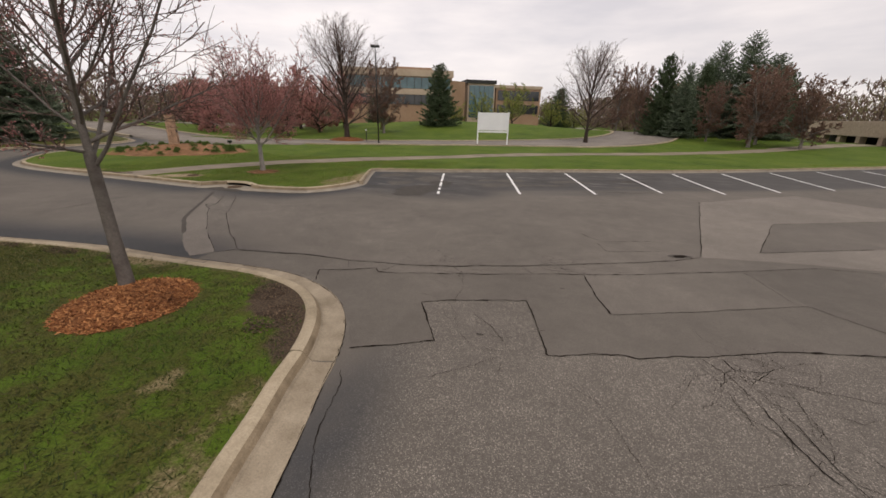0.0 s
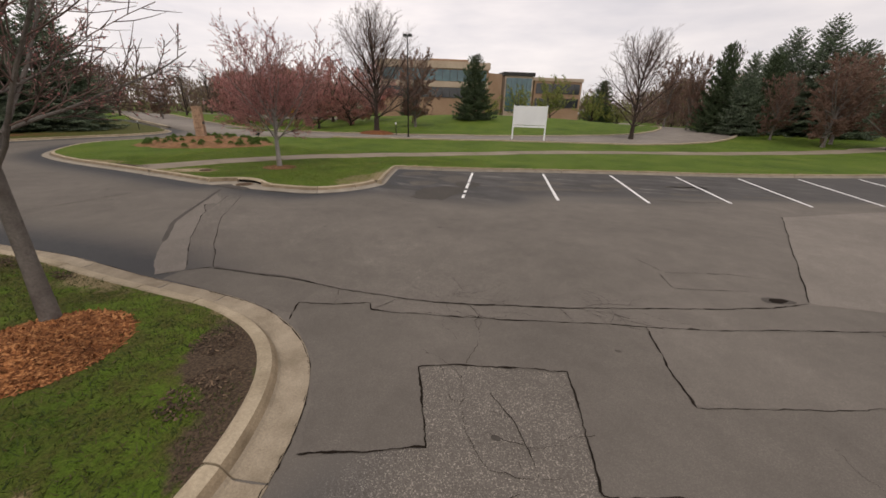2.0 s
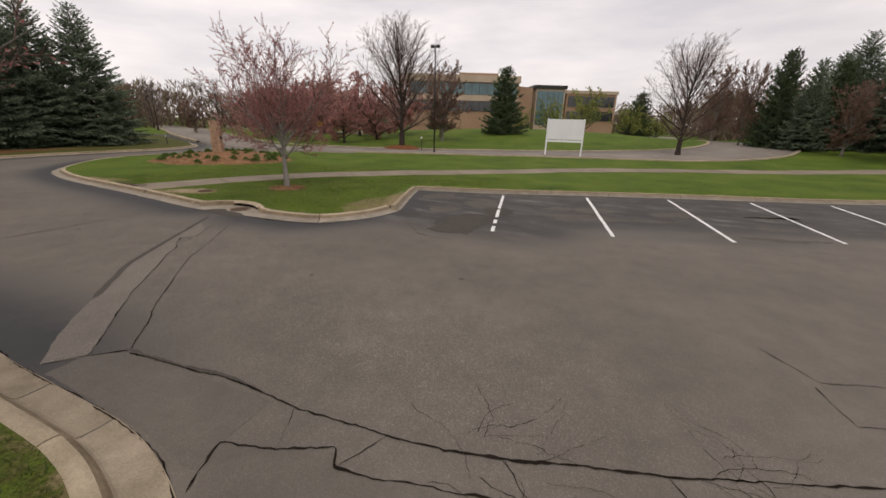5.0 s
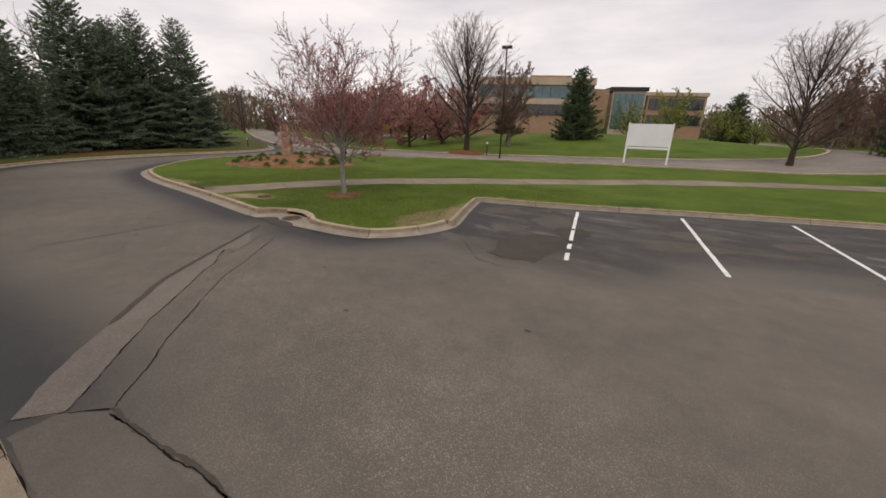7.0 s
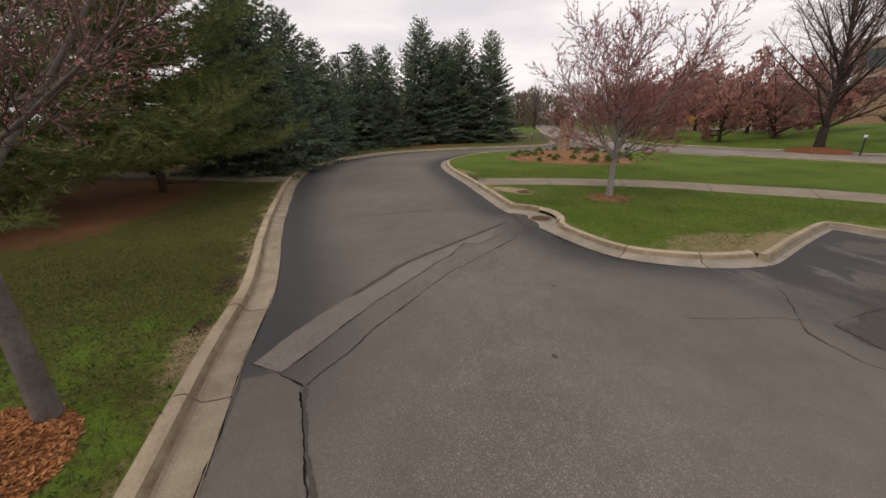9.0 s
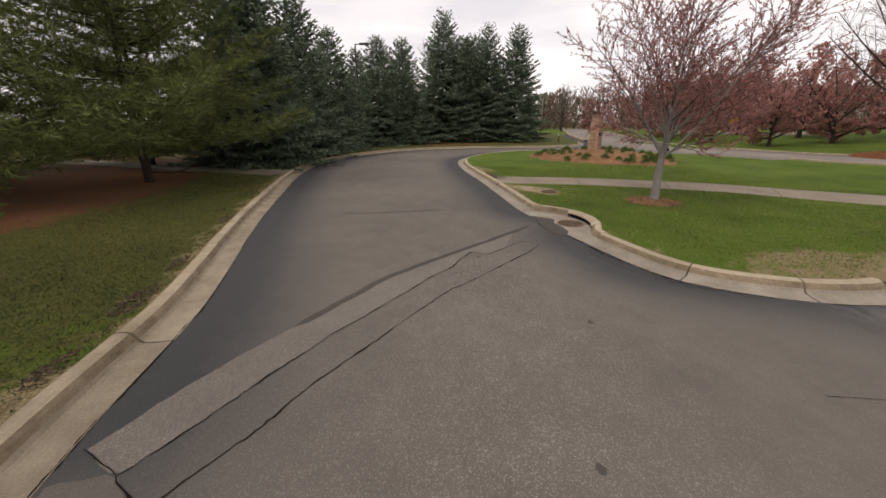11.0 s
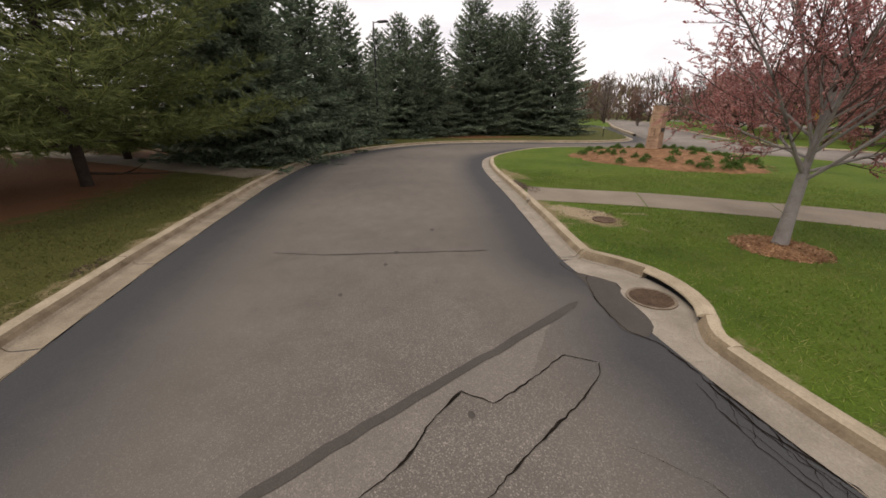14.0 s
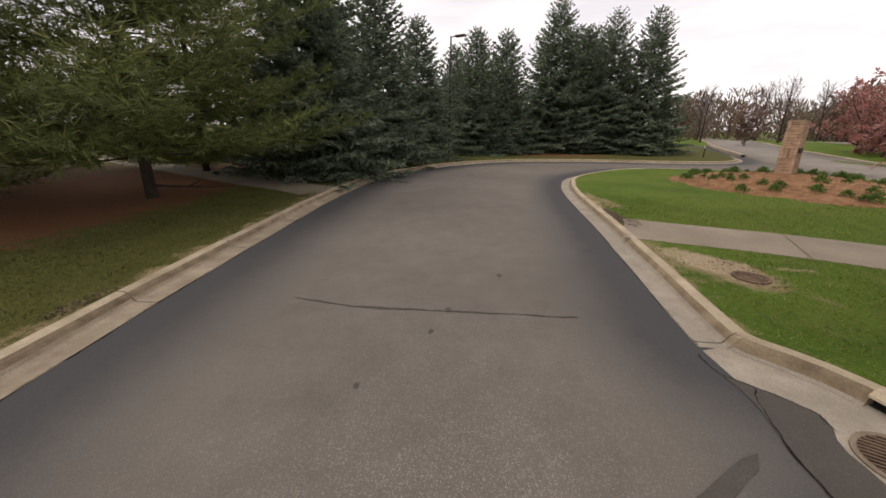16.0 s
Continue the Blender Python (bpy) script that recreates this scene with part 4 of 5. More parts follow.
tagged(ribbon("drive", DRIVE, wd, drive_z, M_FARROAD, skirt=0.3), "grey asphalt drive curving behind the lawn", "road", kind="structure")
for sd in (-1, 1):
    L = DRIVE[:, :2] + normals(DRIVE) * (sd * (wd / 2 + 0.12))[:, None]
    runs = [L] if sd > 0 else [L[L[:, 0] < -43.5], L[L[:, 0] > -20.5]]
    for run in runs:
        tagged(ribbon("drive_kerb", run, 0.28, lambda x, y: drive_z(x, y) + 0.07, M_CONCRETE, skirt=0.3, smooth=False), "pale concrete kerb of the far drive", "kerb", kind="structure")
STREET = spline([(-150, 110), (-98, 84), (-74, 68), (-58, 60.5), (-44, 58.5), (-35, 60.5)], 0.8)
tagged(ribbon("far_street", STREET, 4.2, lambda x, y: land(x, y) + 0.04, M_FARROAD, skirt=0.3), "pale grey street behind the roadside trees", "road", kind="structure")
FARLOT = spline([(-110, 112), (-80, 94), (-60, 86), (-40, 88)], 1.0)
tagged(ribbon("far_car_park", FARLOT, 9.0, lambda x, y: land(x, y) + 0.05, M_FARROAD), "distant grey car park among trees", "road", kind="structure")
# side track under the pines
TRACK = spline([(-18.75, 7.42), (-19.3, 6.5), (-20.2, 4.6), (-21.6, 1.8), (-23.2, -1.2), (-25, -5), (-28, -10)], 0.3)
tagged(ribbon("side_path", TRACK, 1.7, lambda x, y: land(x, y) + 0.012, M_PATH), "grey concrete path running under the pines", "path", kind="structure")

# ---- plants ----
def tube(V, F, pts, radii, sides=5):
    """A tapered tube along pts."""
    pts = [Vector(p) for p in pts]
    base = len(V)
    for i, p in enumerate(pts):
        d = (pts[min(i + 1, len(pts) - 1)] - pts[max(i - 1, 0)]).normalized()
        u = d.orthogonal().normalized()
        w = d.cross(u)
        for k in range(sides):
            a = math.tau * k / sides
            V.append(p + (u * math.cos(a) + w * math.sin(a)) * radii[i])
    for i in range(len(pts) - 1):
        for k in range(sides):
            a, b = base + i * sides + k, base + i * sides + (k + 1) % sides
            F.append((a, b, b + sides, a + sides))


def leaf(V, F, p, d, size, rng, width=0.45):
    """One small pointed leaf, two triangles folded along its rib."""
    d = d.normalized()
    u = d.orthogonal().normalized()
    u.rotate(Matrix.Rotation(rng.uniform(0, math.tau), 3, d))
    b = len(V)
    V += [p, p + d * size * 0.5 + u * size * width * 0.5, p + d * size, p + d * size * 0.5 - u * size * width * 0.5]
    F.append((b, b + 1, b + 2, b + 3))


def jitter(rng, a):
    return Vector((rng.uniform(-a, a), rng.uniform(-a, a), rng.uniform(-a, a)))


def limb(rng, p, d, length, r, lift, wiggle, n):
    """A curved run of points that bends upwards by lift."""
    pts, rad = [p.copy()], [r]
    d = d.normalized()
    for i in range(n):
        d = (d + Vector((0, 0, lift / n)) + jitter(rng, wiggle)).normalized()
        p = p + d * (length / n)
        pts.append(p.copy())
        rad.append(max(0.003, r * (1 - 0.8 * (i + 1) / n)))
    return pts, rad


def bare_tree(name, at, label, height, fork, trunk_r, spread, limbs, seed, bark, twig=None, leaf_mat=None, leaves=0, leaf_size=0.05,
              steep=(20, 55), lift=0.5, sides=16, group="", category="tree", low_leaf=0.0, lean=(0, 0), twig_r=0.006, fuzz=5, gather=0.75, limb_r=0.48, leader_form=False, leader_f=0.97, wiggle=0.09, taper=0.26):
    """A leafless or budding broad-leaved tree: trunk, limbs and twigs that fill an uneven crown."""
    rng = random.Random(seed)
    root = thing(name, at, label, category, group)
    V, F, TV, TF, LV, LF = [], [], [], [], [], []
    top = Vector((lean[0], lean[1], fork))
    trunk = [Vector((0, 0, -0.3)), Vector((0, 0, 0.05)), Vector((lean[0] * 0.3, lean[1] * 0.3, fork * 0.4)), top]
    tube(V, F, trunk, [trunk_r * 1.5, trunk_r * 1.25, trunk_r, trunk_r * 0.85], 9)
    runs = []
    leader, rad = limb(rng, top, Vector((rng.uniform(-.1, .1), rng.uniform(-.1, .1), 1)), (height - fork) * leader_f, trunk_r * 0.6, 0.2, 0.07, 9)
    runs.append((leader, rad))
    for k in range(limbs):
        az = math.tau * (k * 0.382 + rng.uniform(-0.06, 0.06))
        f = k / max(1, limbs - 1)
        start = top.lerp(leader[4], f * gather) - Vector((0, 0, fork * 0.12 * (1 - f)))
        tilt = radians(rng.uniform(*steep)) * (1.12 - 0.35 * f)
        d = Vector((math.cos(az) * math.sin(tilt), math.sin(az) * math.sin(tilt), math.cos(tilt)))
        # out to an egg-shaped crown
        A, B, c, q = spread, (height - fork) / 2, math.cos(tilt), math.sin(tilt)
        reach = max(0.5 * spread, 2 * A * A * B * c / (A * A * c * c + B * B * q * q)) * rng.uniform(0.82, 1.04) * (1 - 0.3 * f)
        if leader_form:
            # limbs spaced up the leader: level and long low down, short and steep near the top
            spot = 0.2 + 5.6 * f
            start = leader[int(spot)].lerp(leader[int(spot) + 1], spot - int(spot)) if f > 0.12 else top - Vector((0, 0, 0.15 * rng.random()))
            tilt = radians(58 - 38 * f + rng.uniform(-6, 6))
            d = Vector((math.cos(az) * math.sin(tilt), math.sin(az) * math.sin(tilt), math.cos(tilt)))
            reach = spread * (1.0 + 1.15 * f - 1.45 * f * f) * rng.uniform(0.88, 1.06)
        runs.append(limb(rng, start, d, reach, trunk_r * limb_r * rng.uniform(0.85, 1.15) * (1 - 0.4 * f), lift, wiggle, 9))
    ends = []
    for pts, rad in runs:
        tube(V, F, pts, rad, 6)
        total = sum((a - b).length for a, b in zip(pts, pts[1:]))
        for j in range(sides):
            u = 0.18 + 0.8 * j / sides + rng.uniform(-0.02, 0.02)
            i = min(int(u * 9), 8)
            p = pts[i].lerp(pts[i + 1], u * 9 - i)
            axis_d = (pts[i + 1] - pts[i]).normalized()
            side_d = axis_d.orthogonal().normalized()
            side_d.rotate(Matrix.Rotation(j * 2.4 + rng.uniform(-0.4, 0.4), 3, axis_d))
            d = axis_d * 0.75 + side_d * rng.uniform(0.5, 0.95)
            ln = total * (0.40 - taper * u) * rng.uniform(0.7, 1.25)
            bp, br = limb(rng, p, d, ln, rad[i] * 0.45, 0.35, 0.14, 5)
            tube(TV, TF, bp, [max(twig_r, r) for r in br], 4)
            for q in range(fuzz):
                w = 0.25 + 0.75 * q / fuzz
                i2 = min(int(w * 5), 4)
                p2 = bp[i2].lerp(bp[i2 + 1], w * 5 - i2)
                a2 = (bp[i2 + 1] - bp[i2]).normalized()
                s2 = a2.orthogonal().normalized()
                s2.rotate(Matrix.Rotation(q * 2.4 + rng.uniform(-0.5, 0.5), 3, a2))
                tp, tr = limb(rng, p2, a2 * 0.8 + s2 * rng.uniform(0.4, 0.9), ln * rng.uniform(0.25, 0.5), twig_r, 0.25, 0.12, 3)
                tube(TV, TF, tp, [twig_r, twig_r * 0.9, twig_r * 0.7, twig_r * 0.4], 3)
                ends.append((tp, tp[-1].z / height))
    part_ob = mesh_from("trunk", V, F, bark, root, smooth=True)
    mesh_from("crown", TV, TF, twig or bark, root, smooth=True)
    if leaf_mat and leaves:
        for k in range(leaves):
            tp, zf = ends[rng.randrange(len(ends))]
            if rng.random() < low_leaf * max(0, zf - 0.45) * 2:
                continue
            i = rng.randrange(3)
            p = tp[i].lerp(tp[i + 1], rng.random()) + jitter(rng, 0.02)
            leaf(LV, LF, p, (tp[i + 1] - tp[i]).normalized() + jitter(rng, 0.9), leaf_size * rng.uniform(0.6, 1.4), rng)
        mesh_from("bud_foliage", LV, LF, leaf_mat, root)
    return root


def tuft(V, F, p, d, size, rng, blades, spread, width):
    """A spray of needles: thin triangles fanned round a shoot."""
    d = d.normalized()
    u = d.orthogonal().normalized()
    for k in range(blades):
        a = rng.uniform(0, math.tau)
        s = u.copy()
        s.rotate(Matrix.Rotation(a, 3, d))
        t = d.cross(s)
        e = p + (d * rng.uniform(0.6, 1.0) + s * spread * rng.uniform(0.3, 1.0)) * size
        b = len(V)
        V += [p - t * width, p + t * width, e]
        F.append((b, b + 1, b + 2))


def conifer(name, at, label, height, radius, seed, needle_mat, tiers=26, per=9, droop=0.25, bare=0.03, tuft_size=0.19, ragged=0.12, blades=6, gap=0.18,
            group="", width=0.02, power=0.95, spread=0.7, trunk_r=None, upturn=0.28, side=0.34, loft=(-0.3, 0.0)):
    """A conifer: straight stem, tiers of boughs carrying side shoots clad in needle sprays, up to a pointed leader."""
    rng = random.Random(seed)
    root = thing(name, at, label, "conifer", group)
    V, F, NV, NF = [], [], [], []
    tr = trunk_r or height * 0.016
    tube(V, F, [Vector((0, 0, z)) for z in (-0.3, 0.1, height * 0.5, height * 0.99)], [tr * 1.3, tr, tr * 0.55, 0.008], 8)
    for w in range(tiers):
        f = w / tiers
        h = bare + (0.975 - bare) * f ** 0.92
        z = height * h
        reach0 = radius * min(1.0, (1 - h) * (1.15 - 0.15 * h)) ** power + 0.06
        small = 0.5 + 0.5 * min(1.0, reach0 / (0.45 * radius))
        ts = tuft_size * small
        m = max(7, int(per * (1 - 0.3 * f)))
        off = rng.uniform(0, math.tau)
        for k in range(m):
            az = off + math.tau * k / m + rng.uniform(-0.25, 0.25)
            reach = reach0 * rng.uniform(1 - 2 * ragged, 1 + ragged)
            rise = 0.75 * f ** 1.5 - droop * (1 - f)
            out = Vector((math.cos(az), math.sin(az), 0))
            p0 = Vector((0, 0, min(height * 0.985, z + rng.uniform(-0.5, 0.5) * height / tiers)))
            pts = []
            for i in range(6):
                u = i / 5
                pts.append(p0 + out * reach * u + Vector((0, 0, reach * (rise * u + upturn * u * u))) + Vector((-out.y, out.x, 0)) * math.sin(u * 3 + k) * 0.04 * reach)
            tube(V, F, pts, [0.03 * (1 - f) + 0.008, 0.02 * (1 - f) + 0.007, 0.014, 0.01, 0.006, 0.003], 3)
            n = max(2, int(reach / (gap * small)))
            for j in range(n):
                u = 0.2 + 0.8 * (j + rng.random()) / n
                i = min(int(u * 5), 4)
                p = pts[i].lerp(pts[i + 1], u * 5 - i)
                d = (pts[i + 1] - pts[i]).normalized()
                across = Vector((-out.y, out.x, 0))
                ln = reach * side * (1.12 - u) + 0.05
                for sg in (-1, 1):
                    sd = d * 0.75 + across * sg * 0.75 + Vector((0, 0, rng.uniform(*loft)))
                    cnt = max(1, int(ln / (ts * 0.62)))
                    for q in range(cnt):
                        tuft(NV, NF, p + sd * ln * (q + 0.3) / cnt + jitter(rng, 0.02), sd + jitter(rng, 0.35), ts * rng.uniform(0.7, 1.25), rng, blades, spread, width * small)
                tuft(NV, NF, p, d + jitter(rng, 0.3), ts, rng, blades, spread, width * small)
            tuft(NV, NF, pts[-1], pts[-1] - pts[-2], ts * 1.1, rng, blades + 2, spread * 0.7, width * small)
    for k in range(7):
        tuft(NV, NF, Vector((0, 0, height * (0.955 + 0.006 * k))), Vector((0, 0, 1)) + jitter(rng, 0.25), tuft_size * 0.5, rng, blades, spread * 0.7, width * 0.5)
    mesh_from("trunk", V, F, M_BARK_DARK, root, smooth=True)
    mesh_from("needles", NV, NF, needle_mat, root)
    return root


def gz(x, y):
    return float(land(x, y))


def again(ob, x, y, rz, s, sz=None):
    c = copy_thing(ob, pose(x, y, gz(x, y), 0, 0, rz))
    c.scale = (s, s, sz or s)
    return c


# blue spruces round the bend of the drive
SP = "blue-green spruce with drooping tiers of needles, beside the drive"
SPG = dict(spread=0.5, blades=3, width=0.056, group="spruces by the drive", ragged=0.12, gap=0.29, tuft_size=0.29, power=0.74, upturn=0.2, side=0.38)
sp_a = conifer("spruce_tree", (-23.5, 5.3, 0.13), SP, 10.2, 3.9, 1, M_SPRUCE, 29, 17, 0.34, **SPG)
sp_b = conifer("spruce_tree", (-28.3, 6.9, 0.13), SP, 9.4, 3.1, 2, M_SPRUCE, 26, 16, 0.34, **SPG)
sp_c = conifer("spruce_tree", (-44.0, 19.0, 0.13), SP, 12.8, 4.3, 3, M_SPRUCE, 28, 15, 0.34, **SPG)
for src, x, y, rz, s in ((sp_b, -32.3, 8.4, 80, 0.9), (sp_b, -38.5, 12.0, 40, 0.98), (sp_b, -40.8, 14.4, 150, 1.02), (sp_a, -45.6, 21.6, 210, 1.06), (sp_c, -44.8, 24.0, 100, 0.93),
                         (sp_c, -44.2, 27.2, 290, 0.93), (sp_c, -51.0, 24.0, 60, 0.95), (sp_b, -43.0, 10.0, 20, 0.95), (sp_a, -33.5, 2.5, 200, 0.95)):
    again(src, x, y, rz, s)

# long-needled pines on the south lawn
PN = "dark green long-needled pine with low spreading boughs"
PNG = dict(tuft_size=0.27, ragged=0.42, blades=6, gap=0.3, group="pines on the lawn", width=0.0135, power=0.55, spread=0.85, trunk_r=0.15, side=0.33, loft=(-0.2, 0.6))
pn_a = conifer("pine_tree", (-16.7, 3.2, 0.2), PN, 12.5, 5.0, 11, M_PINE, 25, 11, 0.15, 0.1, **PNG)
pn_b = conifer("pine_tree", (-13.2, -1.4, 0.25), PN, 12.5, 5.2, 12, M_PINE, 25, 11, 0.26, 0.05, **PNG)
V, F = [], []
pts, rad = limb(random.Random(4), Vector((0, 0, 0.34)), Vector((-0.5, 1.0, -0.12)), 2.1, 0.045, 0.12, 0.1, 7)
tube(V, F, pts, rad, 6)
tube(V, F, [pts[3], pts[3] + Vector((0.2, 0.4, 0.12)), pts[3] + Vector((0.35, 0.8, 0.3))], [0.025, 0.018, 0.006], 5)
mesh_from("dead_limb", V, F, M_BARK_DARK, pn_a, "bare dead limb near the ground", smooth=True)
for src, x, y, rz, s in ((pn_b, -23.0, 0.2, 40, 1.0), (pn_a, -18.5, -7.5, 120, 1.05), (pn_a, -10.5, -6.5, 250, 1.0)):
    again(src, x, y, rz, s)

# single trees
bare_tree("young_tree", (-3.4, 7.45, 0.15), "young grey-barked tree in bud, in a ring of mulch", 6.6, 2.1, 0.088, 2.9, 15, 21, M_BARK, M_TWIG_RED, M_BUD, 7000, 0.032,
          (35, 82), 0.45, 16, fuzz=7, limb_r=0.33)
bare_tree("crabapple_tree", (-10.7, 18.95, 0.15), "crabapple in pink bud with a forked grey trunk, on the verge", 6.3, 1.25, 0.1, 3.3, 17, 22, M_BARK_PALE, M_TWIG_RED, M_BUD, 52000, 0.045,
          (28, 74), 0.2, 18, fuzz=6, twig_r=0.0055, gather=0.4, leader_f=0.84, limb_r=0.33, taper=0.19)
bare_tree("linden_tree", (-19.2, 41.8, 0.2), "large leafless tree with upright grey limbs", 13.9, 1.7, 0.29, 5.5, 32, 29, M_BARK_DARK, M_TWIG_RED, None, 0, 0.05, (10, 86), 0.12, 19, twig_r=0.0085, fuzz=6, gather=0.6, limb_r=0.3, leader_form=True, wiggle=0.04, leader_f=0.8)
bare_tree("linden_tree", (6.2, 50.3, 0.35), "leafless oval-crowned tree beside the far drive", 12.0, 1.3, 0.22, 4.7, 29, 24, M_BARK_DARK, M_TWIG_RED, None, 0, 0.05, (10, 82), 0.12, 19, twig_r=0.0085, fuzz=6, gather=0.6, limb_r=0.32, leader_form=True, wiggle=0.04, leader_f=0.8)

# red crabapples and russet trees behind the drive
red = bare_tree("red_crabapple_tree", (-28.5, 50.5, 0.3), "dull red crabapple in dense bud beyond the drive", 7.8, 0.7, 0.18, 4.9, 17, 31, M_BARK_DARK, M_TWIG_RED, M_RED, 10500, 0.21, (30, 96), 0.3, 10, "red crabapples", twig_r=0.016, fuzz=4)
for x, y, rz, s in ((-29.2, 44.8, 50, 0.9), (-35.7, 45.4, 130, 0.91), (-42.0, 46.0, 80, 0.85), (-46.5, 48.0, 240, 0.9), (-46.8, 51.9, 200, 0.97), (-58.2, 58.2, 20, 1.04), (-34.6, 54.8, 300, 1.19), (-42.5, 55.9, 10, 1.17), (-28.4, 57.0, 110, 1.09), (-74.2, 83.3, 75, 1.42)):
    again(red, x, y, rz, s)
rus = bare_tree("russet_tree", (-19.5, 52.0, 0.6), "dense brown-twigged tree on the far lawn", 9.2, 1.1, 0.17, 4.2, 24, 32, M_BARK_MID, M_RUSSET, M_RUSSET, 16000, 0.175, (12, 98), 0.4, 9, "russet trees", twig_r=0.015, fuzz=4)
for x, y, rz, s, sz in ((19.6, 55.2, 30, 0.62, 0.70), (21.9, 50.2, 100, 0.92, 0.84), (26.0, 49.6, 210, 0.85, 0.72), (23.6, 53.0, 300, 0.85, 0.84), (13.4, 63.5, 160, 0.62, 0.98), (12.0, 72.0, 60, 0.8, 1.05),
                        (-84.0, 76.0, 140, 1.1, 0.95), (-62.0, 84.0, 190, 1.1, 1.0), (-61.0, 47.0, 30, 0.75, 0.6)):
    again(rus, x, y, rz, s, sz)
lin = bare_tree("linden_tree", (-58.0, 20.0, 0.15), "distant leafless tree behind the spruces", 12.6, 1.4, 0.24, 4.8, 14, 25, M_BARK_DARK, M_TWIG, None, 0, 0.05, (12, 62), 0.3, 9, twig_r=0.02, fuzz=4, limb_r=0.32, leader_form=True)
for x, y, rz, s in ((-57, 13.5, 150, 0.95), (20.5, 80.0, 100, 1.0), (-48, 84, 70, 1.0), (-61, 31.5, 10, 0.9), (-76, 49.5, 60, 0.72), (-68, 56.0, 200, 0.75), (-88, 66.0, 120, 0.9), (-78, 69.0, 250, 0.8), (-97, 60.0, 20, 0.9), (-57.0, 73.0, 330, 0.8)):
    again(lin, x, y, rz, s)
# conifers beyond the lawn
dk = conifer("fir_tree", (-14.4, 61.0, 1.55), "dark green conifer on the far lawn mound", 8.6, 2.9, 41, M_FARPINE, 22, 13, 0.2, 0.02, 0.4, 0.16, 6, 0.36, "conifers on the far lawn", 0.055, 0.75)
for src, x, y, rz, s, sz in ((dk, 15.9, 62.2, 10, 0.8, 1.14), (sp_b, 17.8, 59.8, 70, 0.72, 0.92), (dk, 20.0, 61.0, 140, 0.7, 0.98), (sp_c, 22.4, 64.5, 220, 0.85, 0.88), (sp_c, 24.4, 61.5, 10, 0.95, 0.92), (sp_a, 26.8, 60.5, 120, 0.95, 0.92),
                             (sp_b, 22.8, 70.0, 30, 1.1, 1.1), (dk, 3.0, 100, 40, 1.2, 1.1), (dk, -38, 88, 90, 0.9, 0.9), (dk, 29.5, 63.0, 0, 0.9, 0.9)):
    again(src, x, y, rz, s, sz)
lime = bare_tree("willow_tree", (-5.6, 80.0, 1.3), "tree in fresh yellow-green leaf near the offices", 8.2, 1.0, 0.2, 4.4, 14, 51, M_BARK_DARK, M_LIME, M_LIME, 3500, 0.28, (25, 75), 0.3, 10, "yellow-green trees", twig_r=0.025, fuzz=2)
for x, y, rz, s, sz in ((-12.5, 86, 60, 0.95, 0.9), (1.5, 86, 150, 0.85, 0.75), (-20, 92, 200, 0.8, 0.75), (6.5, 96, 20, 0.9, 0.7), (-92, 84, 0, 1.1, 0.85), (-72, 78, 0, 0.9, 0.75), (-54, 66.5, 90, 0.6, 0.5)):
    again(lime, x, y, rz, s, sz)


def woods():
    """The far edge of the woods: trunks and loose leafy masses, too many to count."""
    rng = random.Random(77)
    V, F, TV, TF = [], [], [], []
    for k in range(230):
        az = radians(rng.uniform(-50, 112))
        r = rng.uniform(165, 230) if -0.1 < az < 0.6 else rng.uniform(112, 190)
        x, y = -math.sin(az) * r, 10 + math.cos(az) * r
        h, w = rng.uniform(7, 12.5), rng.uniform(4, 8)
        tube(TV, TF, [Vector((x, y, -0.5)), Vector((x, y, h * 0.8))], [0.25, 0.08], 4)
        for q in range(560):
            a, u = rng.uniform(0, math.tau), rng.random() ** 0.6
            f = rng.random()
            p = Vector((x + math.cos(a) * w * u * (1 - 0.6 * abs(f - 0.4)), y + math.sin(a) * w * u * (1 - 0.6 * abs(f - 0.4)), h * f))
            leaf(V, F, p, Vector((rng.uniform(-1, 1), rng.uniform(-1, 1), rng.uniform(0.4, 2.2))), rng.uniform(0.8, 2.0), rng, 0.2)
    ob = thing("far_woods", (0, 0, 0), "far brown spring woods along the horizon", "woods", kind="stuff")
    mesh_from("trunks", TV, TF, M_BARK_DARK, ob)["kind"] = "stuff"
    mesh_from("foliage", V, F, M_WOODS, ob)["kind"] = "stuff"


woods()


